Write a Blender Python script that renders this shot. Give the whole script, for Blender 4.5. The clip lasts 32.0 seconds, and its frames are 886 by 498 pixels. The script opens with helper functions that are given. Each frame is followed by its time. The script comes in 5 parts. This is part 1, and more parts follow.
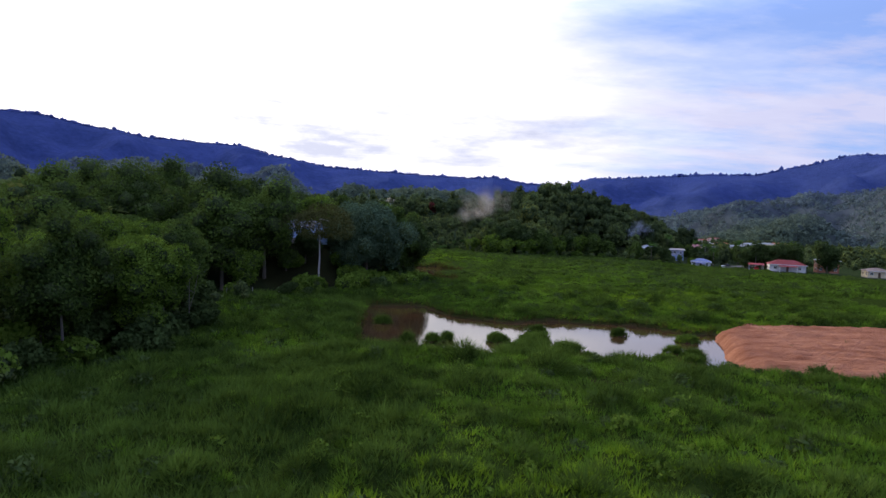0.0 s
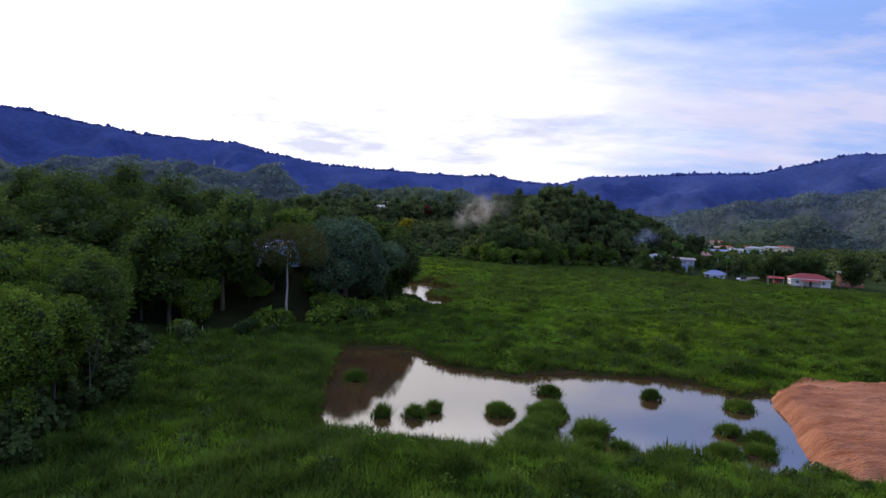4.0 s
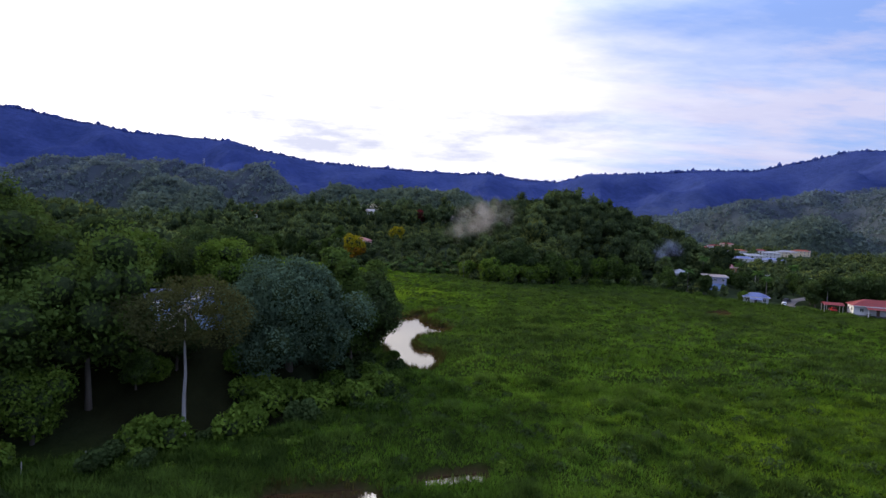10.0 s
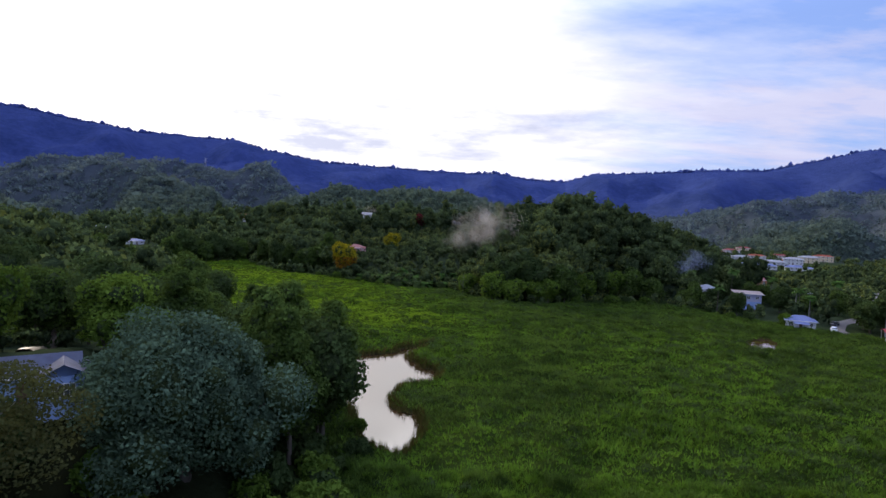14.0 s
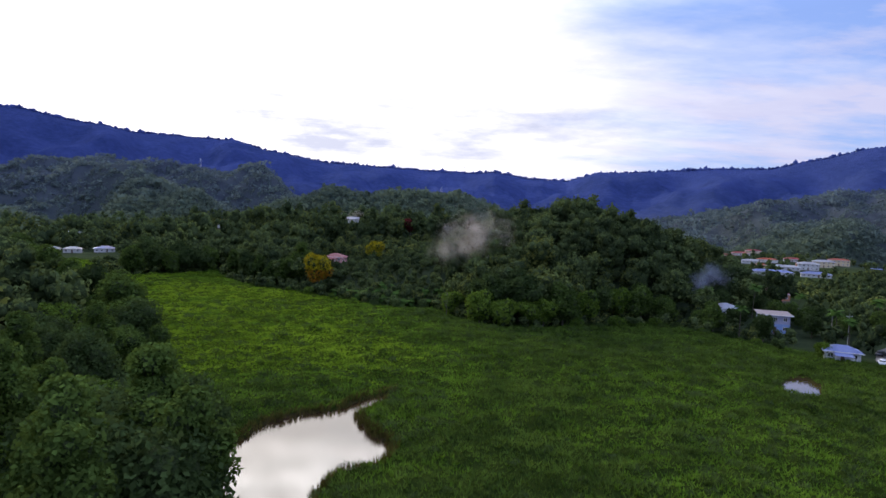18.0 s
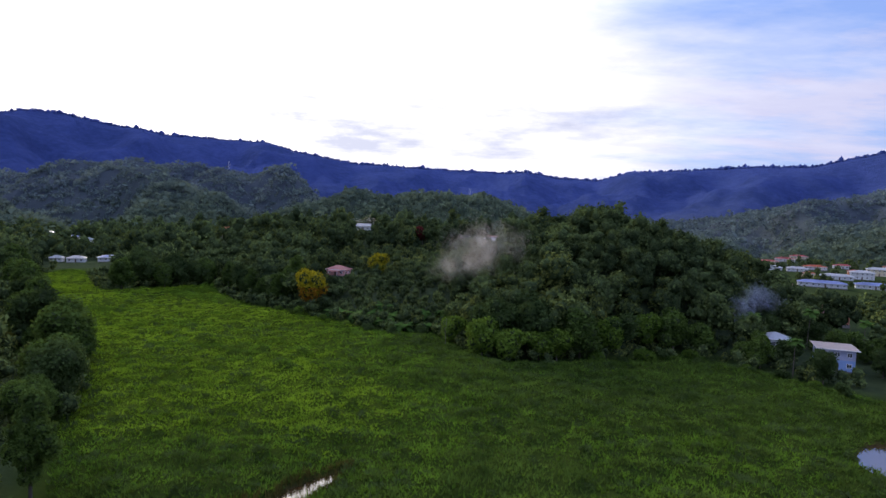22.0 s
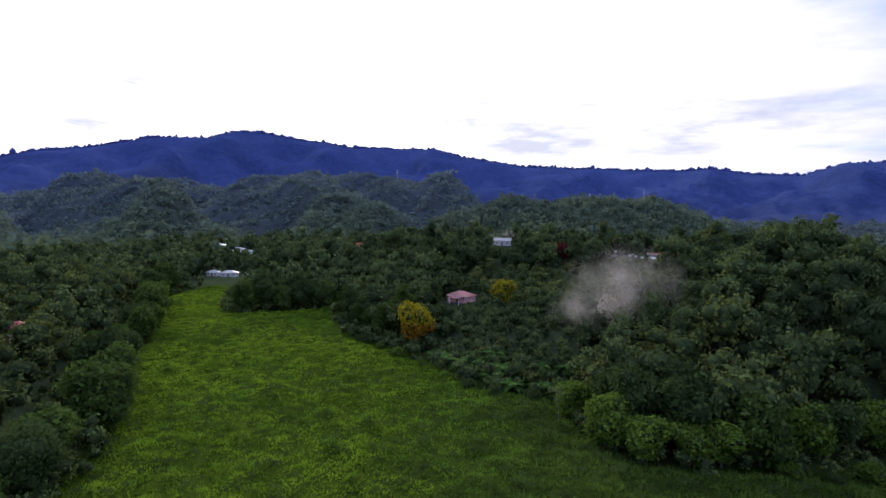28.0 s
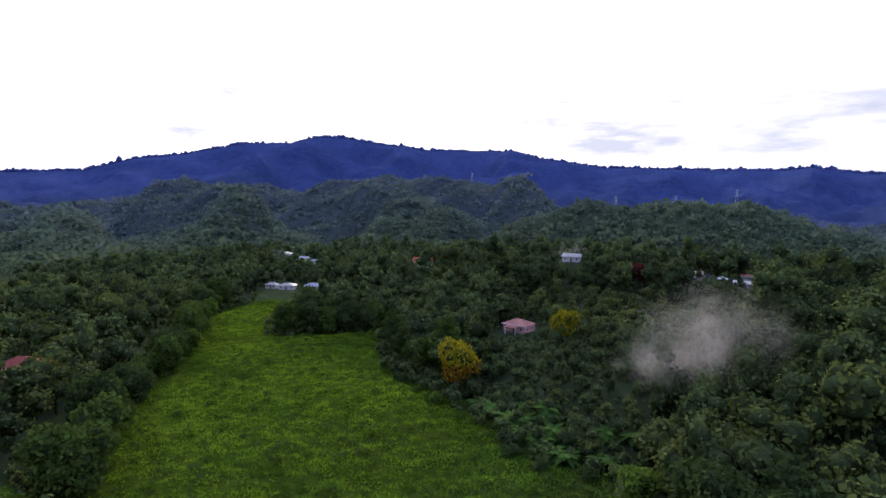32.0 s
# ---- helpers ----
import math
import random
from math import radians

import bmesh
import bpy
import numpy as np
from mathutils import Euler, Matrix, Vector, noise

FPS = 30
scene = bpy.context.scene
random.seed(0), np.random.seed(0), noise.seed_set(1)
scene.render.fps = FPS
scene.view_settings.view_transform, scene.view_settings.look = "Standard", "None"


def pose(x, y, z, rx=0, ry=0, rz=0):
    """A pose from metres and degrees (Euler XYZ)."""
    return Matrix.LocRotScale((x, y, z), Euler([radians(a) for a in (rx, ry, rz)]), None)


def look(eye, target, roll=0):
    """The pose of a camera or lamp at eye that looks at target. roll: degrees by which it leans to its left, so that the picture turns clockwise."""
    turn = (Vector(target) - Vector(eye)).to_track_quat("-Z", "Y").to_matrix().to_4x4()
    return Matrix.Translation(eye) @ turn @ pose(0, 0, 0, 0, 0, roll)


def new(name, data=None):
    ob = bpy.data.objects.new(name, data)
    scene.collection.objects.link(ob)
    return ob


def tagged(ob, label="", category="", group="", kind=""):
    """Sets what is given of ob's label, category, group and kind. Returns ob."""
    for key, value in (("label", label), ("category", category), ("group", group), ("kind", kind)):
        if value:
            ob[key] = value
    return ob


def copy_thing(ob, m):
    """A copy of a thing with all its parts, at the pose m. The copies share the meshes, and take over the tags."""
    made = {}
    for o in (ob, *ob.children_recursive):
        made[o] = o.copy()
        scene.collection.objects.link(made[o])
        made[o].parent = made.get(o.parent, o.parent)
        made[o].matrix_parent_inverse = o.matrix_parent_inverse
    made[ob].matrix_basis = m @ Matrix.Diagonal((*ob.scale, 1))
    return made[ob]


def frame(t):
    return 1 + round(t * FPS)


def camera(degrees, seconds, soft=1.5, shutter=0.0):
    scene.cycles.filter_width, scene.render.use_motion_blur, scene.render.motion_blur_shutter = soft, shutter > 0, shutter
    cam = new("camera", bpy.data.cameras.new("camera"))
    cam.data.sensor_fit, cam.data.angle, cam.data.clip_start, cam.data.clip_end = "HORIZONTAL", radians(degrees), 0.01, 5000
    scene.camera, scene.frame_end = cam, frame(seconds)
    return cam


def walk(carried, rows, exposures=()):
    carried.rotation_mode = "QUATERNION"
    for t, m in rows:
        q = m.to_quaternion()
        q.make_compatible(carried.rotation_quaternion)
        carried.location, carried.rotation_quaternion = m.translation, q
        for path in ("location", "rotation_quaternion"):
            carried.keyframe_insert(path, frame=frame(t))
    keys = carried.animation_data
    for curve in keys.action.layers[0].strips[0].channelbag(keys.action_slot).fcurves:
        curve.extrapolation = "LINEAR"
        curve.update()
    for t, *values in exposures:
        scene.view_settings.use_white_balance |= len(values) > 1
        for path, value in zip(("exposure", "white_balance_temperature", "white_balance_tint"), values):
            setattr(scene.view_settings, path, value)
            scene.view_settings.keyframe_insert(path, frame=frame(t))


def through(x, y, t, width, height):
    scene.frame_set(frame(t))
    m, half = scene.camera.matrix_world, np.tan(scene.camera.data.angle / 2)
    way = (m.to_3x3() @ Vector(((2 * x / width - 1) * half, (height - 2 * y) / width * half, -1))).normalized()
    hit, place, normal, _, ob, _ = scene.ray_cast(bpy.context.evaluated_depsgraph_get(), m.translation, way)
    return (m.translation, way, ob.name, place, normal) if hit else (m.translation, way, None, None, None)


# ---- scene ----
cam = camera(74.8, 32.0)
PATH = [
    (0, (-2.22, -90.81, 16.75), (-4.00, -40.90, 14.35), 2.29),
    (1, (-1.94, -87.18, 18.32), (-3.70, -37.27, 15.84), 2.28),
    (2, (-2.02, -82.46, 19.37), (-3.73, -32.55, 16.86), 2.33),
    (3, (-1.88, -76.77, 20.39), (-3.49, -26.86, 17.84), 2.36),
    (3.5, (-1.88, -74.09, 20.83), (-3.46, -24.18, 18.26), 2.41),
    (5.5, (-1.94, -62.58, 22.98), (-3.36, -12.67, 20.34), 2.41),
    (6, (-1.95, -59.45, 23.52), (-3.36, -9.54, 20.88), 2.41),
    (7, (-2.01, -53.43, 24.49), (-3.40, -3.52, 21.83), 2.41),
    (8, (-2.26, -47.05, 25.53), (-3.61, 2.86, 22.80), 2.42),
    (9, (-2.24, -40.20, 26.54), (-3.59, 9.70, 23.80), 2.38),
    (10, (-2.07, -33.17, 27.53), (-3.31, 16.73, 24.72), 2.26),
    (11, (-1.90, -25.81, 28.30), (-2.83, 24.10, 25.48), 2.29),
    (12, (-1.57, -19.25, 29.14), (-2.39, 30.66, 26.30), 2.40),
    (13, (-0.68, -12.46, 30.12), (-2.01, 37.44, 27.26), 2.43),
    (14, (0.51, -5.14, 31.13), (-1.25, 44.74, 28.23), 2.34),
    (14.5, (1.09, -1.75, 31.51), (-0.67, 48.13, 28.61), 2.37),
    (16.5, (4.09, 12.84, 33.42), (2.04, 62.71, 30.39), 2.34),
    (17, (4.85, 16.05, 34.01), (2.82, 65.92, 30.99), 2.25),
    (18, (6.68, 23.40, 34.97), (4.71, 73.27, 31.99), 2.12),
    (19, (8.64, 30.08, 35.98), (5.43, 79.89, 32.96), 2.02),
    (20, (11.06, 36.62, 37.06), (7.09, 86.37, 33.97), 1.80),
    (21, (13.28, 43.15, 38.09), (9.17, 92.88, 35.01), 1.71),
    (22, (15.07, 49.35, 39.52), (10.41, 99.04, 36.44), 1.89),
    (23, (17.24, 55.99, 40.56), (11.54, 105.57, 37.48), 1.80),
    (24, (19.43, 62.83, 41.63), (12.15, 112.20, 38.52), 1.52),
    (25, (21.31, 69.97, 42.85), (11.45, 118.89, 39.71), 1.36),
    (25.5, (22.30, 73.45, 44.07), (10.93, 122.04, 40.86), 1.41),
    (27.5, (23.27, 89.41, 45.70), (5.73, 136.12, 42.44), 0.97),
    (28, (23.54, 93.23, 46.28), (4.74, 139.45, 43.04), 0.90),
    (29, (23.94, 100.18, 47.85), (3.28, 145.59, 44.59), 0.89),
    (30, (23.37, 107.76, 49.15), (1.43, 152.57, 45.90), 0.90),
    (31, (22.77, 114.75, 50.84), (-0.75, 158.75, 47.58), 0.82),
    (32, (21.54, 120.80, 52.62), (-3.32, 164.06, 49.40), 0.81),
]

walk(cam, [(t, look(eye, target, roll)) for t, eye, target, roll in PATH])

# ---- world and light ----
SUN_AZ, SUN_EL = radians(37.9), radians(9.0)
SUN_DIR = Vector((-math.sin(SUN_AZ) * math.cos(SUN_EL), math.cos(SUN_AZ) * math.cos(SUN_EL), math.sin(SUN_EL)))


class Nodes:
    """A short hand for building a node tree."""

    def __init__(self, tree):
        self.tree = tree

    def add(self, kind, inputs=None, **props):
        n = self.tree.nodes.new(kind)
        if "operation" in props:
            n.operation = props["operation"]
        if "data_type" in props:
            n.data_type, n.blend_type = props["data_type"], props["blend_type"]
        if "attribute_name" in props:
            n.attribute_name = props["attribute_name"]
        for k, v in (inputs or {}).items():
            if isinstance(v, bpy.types.NodeSocket):
                self.tree.links.new(v, n.inputs[k])
            else:
                n.inputs[k].default_value = v
        return n

    def math(self, op, a, b=0.0, clamp=False):
        n = self.add("ShaderNodeMath", {0: a, 1: b}, operation=op)
        n.use_clamp = clamp
        return n.outputs[0]

    def mix(self, fac, a, b, blend="MIX"):
        n = self.add("ShaderNodeMix", data_type="RGBA", blend_type=blend)
        for sock, v in ((n.inputs[0], fac), (n.inputs[6], a), (n.inputs[7], b)):
            if isinstance(v, bpy.types.NodeSocket):
                self.tree.links.new(v, sock)
            else:
                sock.default_value = v if not isinstance(v, tuple) else (*v[:3], 1)
        return n.outputs[2]

    def noise(self, vec, scale, detail=4, rough=0.55, out="Fac"):
        return self.add("ShaderNodeTexNoise", {"Vector": vec, "Scale": scale, "Detail": detail, "Roughness": rough}).outputs[out]

    def ramp(self, fac, stops):
        n = self.add("ShaderNodeValToRGB", {0: fac})
        e = n.color_ramp.elements
        while len(e) < len(stops):
            e.new(0.5)
        for el, (p, c) in zip(e, stops):
            el.position = p
            el.color = (*c, 1) if isinstance(c, tuple) else (c, c, c, 1)
        return n.outputs[0]

    def remap(self, v, a, b, c=0.0, d=1.0):
        return self.add("ShaderNodeMapRange", {0: v, 1: a, 2: b, 3: c, 4: d}).outputs[0]


world = bpy.data.worlds.new("sky")
scene.world = world
world.use_nodes = True
world.node_tree.nodes.clear()
W = Nodes(world.node_tree)
coord = W.add("ShaderNodeTexCoord").outputs["Generated"]
air = W.add("ShaderNodeTexSky")
air.sky_type, air.sun_disc, air.sun_elevation, air.sun_rotation = "NISHITA", False, SUN_EL, -SUN_AZ
air.air_density, air.dust_density, air.ozone_density = 1.0, 1.5, 2.0
nishita = air.outputs[0]
clear = W.mix(1.0, nishita, (0.085, 0.085, 0.085), "MULTIPLY")
sep = W.add("ShaderNodeSeparateXYZ", {0: coord})
up = W.math("MAXIMUM", sep.outputs[2], 0.0)
lift = W.math("ADD", up, 0.14)
plane = W.add("ShaderNodeCombineXYZ", {0: W.math("DIVIDE", sep.outputs[0], lift), 1: W.math("DIVIDE", sep.outputs[1], lift), 2: 0.0}).outputs[0]
flow = W.add("ShaderNodeMapping", {"Vector": plane, "Scale": (0.55, 1.0, 1.0), "Rotation": (0, 0, radians(-18)), "Location": (0.35, 0.2, 0.0)}).outputs[0]
cover = W.math("ADD", W.math("MULTIPLY", W.noise(flow, 0.9, 6, 0.55), 0.62), W.math("MULTIPLY", W.noise(flow, 2.6, 9, 0.58), 0.38))
streak = W.add("ShaderNodeMapping", {"Vector": coord, "Scale": (1.0, 1.0, 4.5), "Location": (0.3, 0.1, 0.0)}).outputs[0]
wisp = W.noise(streak, 4.2, 9, 0.62)
toward = W.add("ShaderNodeVectorMath", {0: coord, 1: tuple(SUN_DIR)}, operation="DOT_PRODUCT").outputs["Value"]
glow = W.math("POWER", W.remap(toward, 0.05, 1.0), 2.2)
# An overcast sky is brightest overhead and where the sun stands behind the cloud
zenith = W.remap(up, 0.30, 0.80, 1.0, 2.2)
puff = W.remap(W.noise(flow, 2.4, 6, 0.6), 0.44, 0.56, 0.68, 1.50)
mottled = W.add("ShaderNodeMix", {0: W.remap(up, 0.32, 0.42), 2: 1.0, 3: puff}).outputs[0]
cover_fac = W.remap(W.math("ADD", W.math("MULTIPLY", cover, 1.6), W.math("MULTIPLY", glow, 0.9)), 0.84, 1.24)
bright = W.mix(glow, W.mix(W.remap(up, 0.25, 0.7), (0.70, 0.73, 0.98), (0.84, 0.88, 0.98)), (1.75, 1.68, 1.60))
shade = W.math("MULTIPLY", W.remap(wisp, 0.46, 0.68), W.remap(up, 0.34, 0.18))
cloud = W.mix(W.math("MULTIPLY", shade, W.remap(glow, 0.3, 1.0, 1.0, 0.88)), bright, (0.68, 0.71, 0.91))
open_sky = W.mix(1.0, clear, (0.20, 0.30, 0.72), "ADD")
banks = W.remap(W.noise(flow, 1.7, 9, 0.60), 0.44, 0.60)
sky_col = W.mix(cover_fac, W.mix(banks, open_sky, (0.66, 0.67, 0.93)), cloud)
bg = W.add("ShaderNodeBackground", {"Color": sky_col, "Strength": W.math("MULTIPLY", zenith, mottled)})
W.add("ShaderNodeOutputWorld", {0: bg.outputs[0]})

sun = new("sun", bpy.data.lights.new("sun", "SUN"))
sun.data.energy, sun.data.angle, sun.data.color = 4.0, radians(12), (1.0, 0.86, 0.70)
sun.matrix_world = look((0, 0, 300), Vector((0, 0, 300)) - Vector((-math.sin(SUN_AZ) * 0.94, math.cos(SUN_AZ) * 0.94, 0.34)))
scene.view_settings.exposure = 0.0


# ---- materials ----
def material(name):
    m = bpy.data.materials.new(name)
    m.use_nodes = True
    m.node_tree.nodes.clear()
    return m, Nodes(m.node_tree)


def finish(n, shader):
    n.add("ShaderNodeOutputMaterial", {0: shader})


def foliage(name, dark, light, through=0.22, patch=0.03, mottle=0.0, leafy=0.32):
    """Leaves: colour varies from leaf to leaf, from plant to plant and in broad patches."""
    m, n = material(name)
    geo = n.add("ShaderNodeNewGeometry")
    rnd = geo.outputs["Random Per Island"]
    obj = n.add("ShaderNodeObjectInfo").outputs["Random"]
    broad = n.noise(geo.outputs["Position"], patch, 3)
    mid = n.noise(geo.outputs["Position"], patch * 7, 3)
    fac = n.math("ADD", n.math("MULTIPLY", rnd, leafy), n.math("ADD", n.math("MULTIPLY", n.remap(broad, 0.35, 0.65), 0.40), n.math("MULTIPLY", n.remap(mid, 0.35, 0.65), 0.42)))
    fac = n.math("ADD", fac, n.math("MULTIPLY", n.add("ShaderNodeAttribute", attribute_name="tone").outputs["Fac"], 0.38))
    fac = n.math("ADD", fac, n.remap(obj, 0, 1, -0.25, 0.15), clamp=True)
    col = n.mix(fac, dark, light)
    if mottle:
        spots = n.remap(n.noise(geo.outputs["Position"], 0.11, 5, 0.6), 0.43, 0.57)
        small = n.remap(n.noise(geo.outputs["Position"], 0.42, 4, 0.6), 0.40, 0.60)
        tone = n.math("ADD", n.math("MULTIPLY", spots, 0.6), n.math("MULTIPLY", small, 0.4))
        col = n.mix(1.0, col, n.mix(tone, (1 - mottle, 1 - mottle, 1 - mottle), (1 + mottle, 1 + 0.8 * mottle, 1 + 0.2 * mottle)), "MULTIPLY")
    d = n.add("ShaderNodeBsdfDiffuse", {"Color": col})
    t = n.add("ShaderNodeBsdfTranslucent", {"Color": col})
    finish(n, n.add("ShaderNodeMixShader", {0: through, 1: d.outputs[0], 2: t.outputs[0]}).outputs[0])
    return m


def plain(name, col, col2=None, rough=0.7, scale=2.0, bump=0.0, metal=0.0, stretch=(1, 1, 1), spec=0.4, deep=0.05):
    """A surface with stains and grain at two scales."""
    m, n = material(name)
    tc = n.add("ShaderNodeTexCoord").outputs["Object"]
    v = n.add("ShaderNodeMapping", {"Vector": tc, "Scale": stretch}).outputs[0]
    a, b = n.noise(v, scale, 5), n.noise(v, scale * 9, 4)
    fac = n.math("ADD", n.math("MULTIPLY", n.remap(a, 0.3, 0.7), 0.7), n.math("MULTIPLY", b, 0.3))
    col2 = col2 or tuple(c * 0.65 for c in col)
    p = n.add("ShaderNodeBsdfPrincipled", {"Base Color": n.mix(fac, col, col2), "Roughness": n.remap(b, 0.2, 0.8, rough - 0.12, min(1, rough + 0.12)), "Metallic": metal, "Specular IOR Level": spec})
    if bump:
        bp = n.add("ShaderNodeBump", {"Strength": bump, "Distance": deep, "Height": b})
        n.tree.links.new(bp.outputs[0], p.inputs["Normal"])
    finish(n, p.outputs[0])
    return m


M_LEAF = foliage("leaf_green", (0.022, 0.037, 0.010), (0.084, 0.132, 0.027))
M_LEAF_DARK = foliage("leaf_dark", (0.019, 0.031, 0.011), (0.060, 0.092, 0.028))
M_LEAF_BLUE = foliage("leaf_bluish", (0.020, 0.037, 0.024), (0.082, 0.128, 0.074), 0.12)
M_LEAF_OLIVE = foliage("leaf_olive", (0.026, 0.032, 0.012), (0.084, 0.090, 0.030), 0.3)
M_LEAF_LIME = foliage("leaf_lime", (0.034, 0.064, 0.010), (0.118, 0.184, 0.026))
M_LEAF_YELLOW = foliage("leaf_yellow", (0.100, 0.105, 0.009), (0.400, 0.320, 0.016), 0.2, 0.4)
M_LEAF_ORANGE = foliage("leaf_orange", (0.138, 0.063, 0.009), (0.460, 0.218, 0.023), 0.2, 0.4)
M_LEAF_RED = foliage("leaf_red", (0.061, 0.014, 0.014), (0.158, 0.032, 0.032))
M_PALM = foliage("palm_leaf", (0.020, 0.046, 0.010), (0.060, 0.112, 0.024), 0.1)
M_GRASS = foliage("grass_blade", (0.032, 0.065, 0.008), (0.086, 0.164, 0.019), 0.38, 0.03, 0.30, 0.62)
M_LIME_GRASS = foliage("lime_grass_blade", (0.060, 0.114, 0.009), (0.138, 0.228, 0.018), 0.38, 0.03, 0.26, 0.50)
M_SEDGE = foliage("sedge_blade", (0.020, 0.040, 0.008), (0.066, 0.114, 0.021), 0.28, 0.04, 0.34, 0.6)
M_REED = foliage("reed", (0.034, 0.034, 0.009), (0.098, 0.086, 0.023), 0.2, 0.1)
M_WOODS = foliage("woods_leaf", (0.032, 0.048, 0.020), (0.116, 0.152, 0.046), 0.15, 0.02, 0.0, 0.18)
M_WOODS_LIGHT = foliage("woods_leaf_olive", (0.044, 0.060, 0.017), (0.144, 0.166, 0.042), 0.18, 0.02, 0.0, 0.18)
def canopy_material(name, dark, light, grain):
    """A crown's closed inner foliage, gap shade painted into its colour, roughened like leaves."""
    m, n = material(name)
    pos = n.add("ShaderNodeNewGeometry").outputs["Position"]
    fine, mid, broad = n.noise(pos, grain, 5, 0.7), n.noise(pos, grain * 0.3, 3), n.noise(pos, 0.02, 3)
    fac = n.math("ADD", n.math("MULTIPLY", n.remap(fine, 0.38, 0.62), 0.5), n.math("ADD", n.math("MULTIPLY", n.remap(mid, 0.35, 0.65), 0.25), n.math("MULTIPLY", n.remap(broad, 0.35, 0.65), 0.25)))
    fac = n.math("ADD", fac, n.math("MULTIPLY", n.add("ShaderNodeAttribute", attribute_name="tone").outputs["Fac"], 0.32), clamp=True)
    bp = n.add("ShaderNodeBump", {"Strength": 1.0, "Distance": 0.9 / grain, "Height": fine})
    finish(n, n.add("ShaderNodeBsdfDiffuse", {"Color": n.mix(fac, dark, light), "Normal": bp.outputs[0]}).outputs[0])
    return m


# Darker than the outer leaves: the shade inside a crown, put into colour.
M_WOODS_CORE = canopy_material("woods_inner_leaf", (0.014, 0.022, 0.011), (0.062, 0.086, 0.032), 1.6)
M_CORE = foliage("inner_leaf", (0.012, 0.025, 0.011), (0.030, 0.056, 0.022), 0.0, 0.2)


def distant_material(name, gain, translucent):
    """Ridge treetops, green at the foot; painted haze turns them bluer every hundred metres of distance."""
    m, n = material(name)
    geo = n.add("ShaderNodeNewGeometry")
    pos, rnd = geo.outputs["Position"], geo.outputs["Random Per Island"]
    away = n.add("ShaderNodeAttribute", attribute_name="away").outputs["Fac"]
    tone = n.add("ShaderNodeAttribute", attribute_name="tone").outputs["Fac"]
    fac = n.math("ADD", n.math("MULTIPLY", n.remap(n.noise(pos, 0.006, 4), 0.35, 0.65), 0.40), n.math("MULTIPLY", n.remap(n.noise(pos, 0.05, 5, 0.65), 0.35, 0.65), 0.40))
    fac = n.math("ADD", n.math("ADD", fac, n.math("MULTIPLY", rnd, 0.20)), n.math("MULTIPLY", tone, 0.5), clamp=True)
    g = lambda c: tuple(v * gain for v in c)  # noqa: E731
    # Distance haze mixed into the leaf colour in three steps.
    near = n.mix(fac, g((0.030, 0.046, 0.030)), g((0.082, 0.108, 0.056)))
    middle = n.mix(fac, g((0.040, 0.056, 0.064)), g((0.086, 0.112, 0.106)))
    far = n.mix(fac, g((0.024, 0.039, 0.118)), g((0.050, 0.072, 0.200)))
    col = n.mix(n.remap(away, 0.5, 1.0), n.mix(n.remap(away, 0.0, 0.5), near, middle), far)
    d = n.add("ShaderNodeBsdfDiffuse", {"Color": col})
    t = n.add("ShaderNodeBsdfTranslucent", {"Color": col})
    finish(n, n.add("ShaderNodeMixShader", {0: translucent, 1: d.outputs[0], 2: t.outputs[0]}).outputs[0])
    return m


M_FAR_LEAF = distant_material("distant_leaf", 1.45, 0.3)
M_BARK = plain("bark", (0.10, 0.085, 0.065), (0.045, 0.036, 0.028), 0.9, 1.5, 0.6, stretch=(1, 1, 0.25))
M_BARK_PALE = plain("bark_pale", (0.34, 0.32, 0.30), (0.19, 0.175, 0.16), 0.85, 1.5, 0.4, stretch=(1, 1, 0.25))
M_WALL_WHITE = plain("plaster_white", (0.60, 0.60, 0.60), (0.42, 0.42, 0.42), 0.8, 0.8, 0.1)
M_WALL_DULL = plain("plaster_dull", (0.30, 0.29, 0.27), (0.20, 0.19, 0.18), 0.85, 0.8, 0.1)
M_WALL_BLUE = plain("plaster_blue", (0.26, 0.37, 0.62), (0.20, 0.30, 0.52), 0.8, 0.8, 0.1)
M_WALL_LILAC = plain("plaster_lilac", (0.40, 0.41, 0.54), (0.30, 0.31, 0.42), 0.8, 0.8, 0.1)
M_ROOF_CREAM = plain("roof_cream", (0.55, 0.46, 0.41), (0.42, 0.34, 0.30), 0.6, 1.2, 0.1)
M_WALL_PINK = plain("plaster_pink", (0.60, 0.30, 0.28), (0.48, 0.23, 0.22), 0.8, 0.8, 0.1)
M_WALL_CREAM = plain("plaster_cream", (0.62, 0.52, 0.34), (0.50, 0.42, 0.28), 0.8, 0.8, 0.1)
M_WALL_BRICK = plain("plaster_orange", (0.42, 0.18, 0.10), (0.32, 0.13, 0.08), 0.85, 1.2, 0.2)
M_ROOF_RED = plain("roof_red", (0.36, 0.050, 0.045), (0.24, 0.040, 0.038), 0.55, 1.0, 0.1)
M_ROOF_PINK = plain("roof_pink", (0.48, 0.20, 0.19), (0.38, 0.15, 0.15), 0.6, 1.0, 0.1)
M_ROOF_BLUE = plain("roof_blue", (0.22, 0.27, 0.50), (0.16, 0.20, 0.40), 0.5, 1.0, 0.1)
M_ROOF_ORANGE = plain("roof_orange", (0.42, 0.10, 0.04), (0.30, 0.07, 0.03), 0.6, 1.0, 0.1)
M_ROOF_GREY = plain("roof_grey", (0.46, 0.48, 0.52), (0.34, 0.35, 0.38), 0.45, 1.0, 0.1)
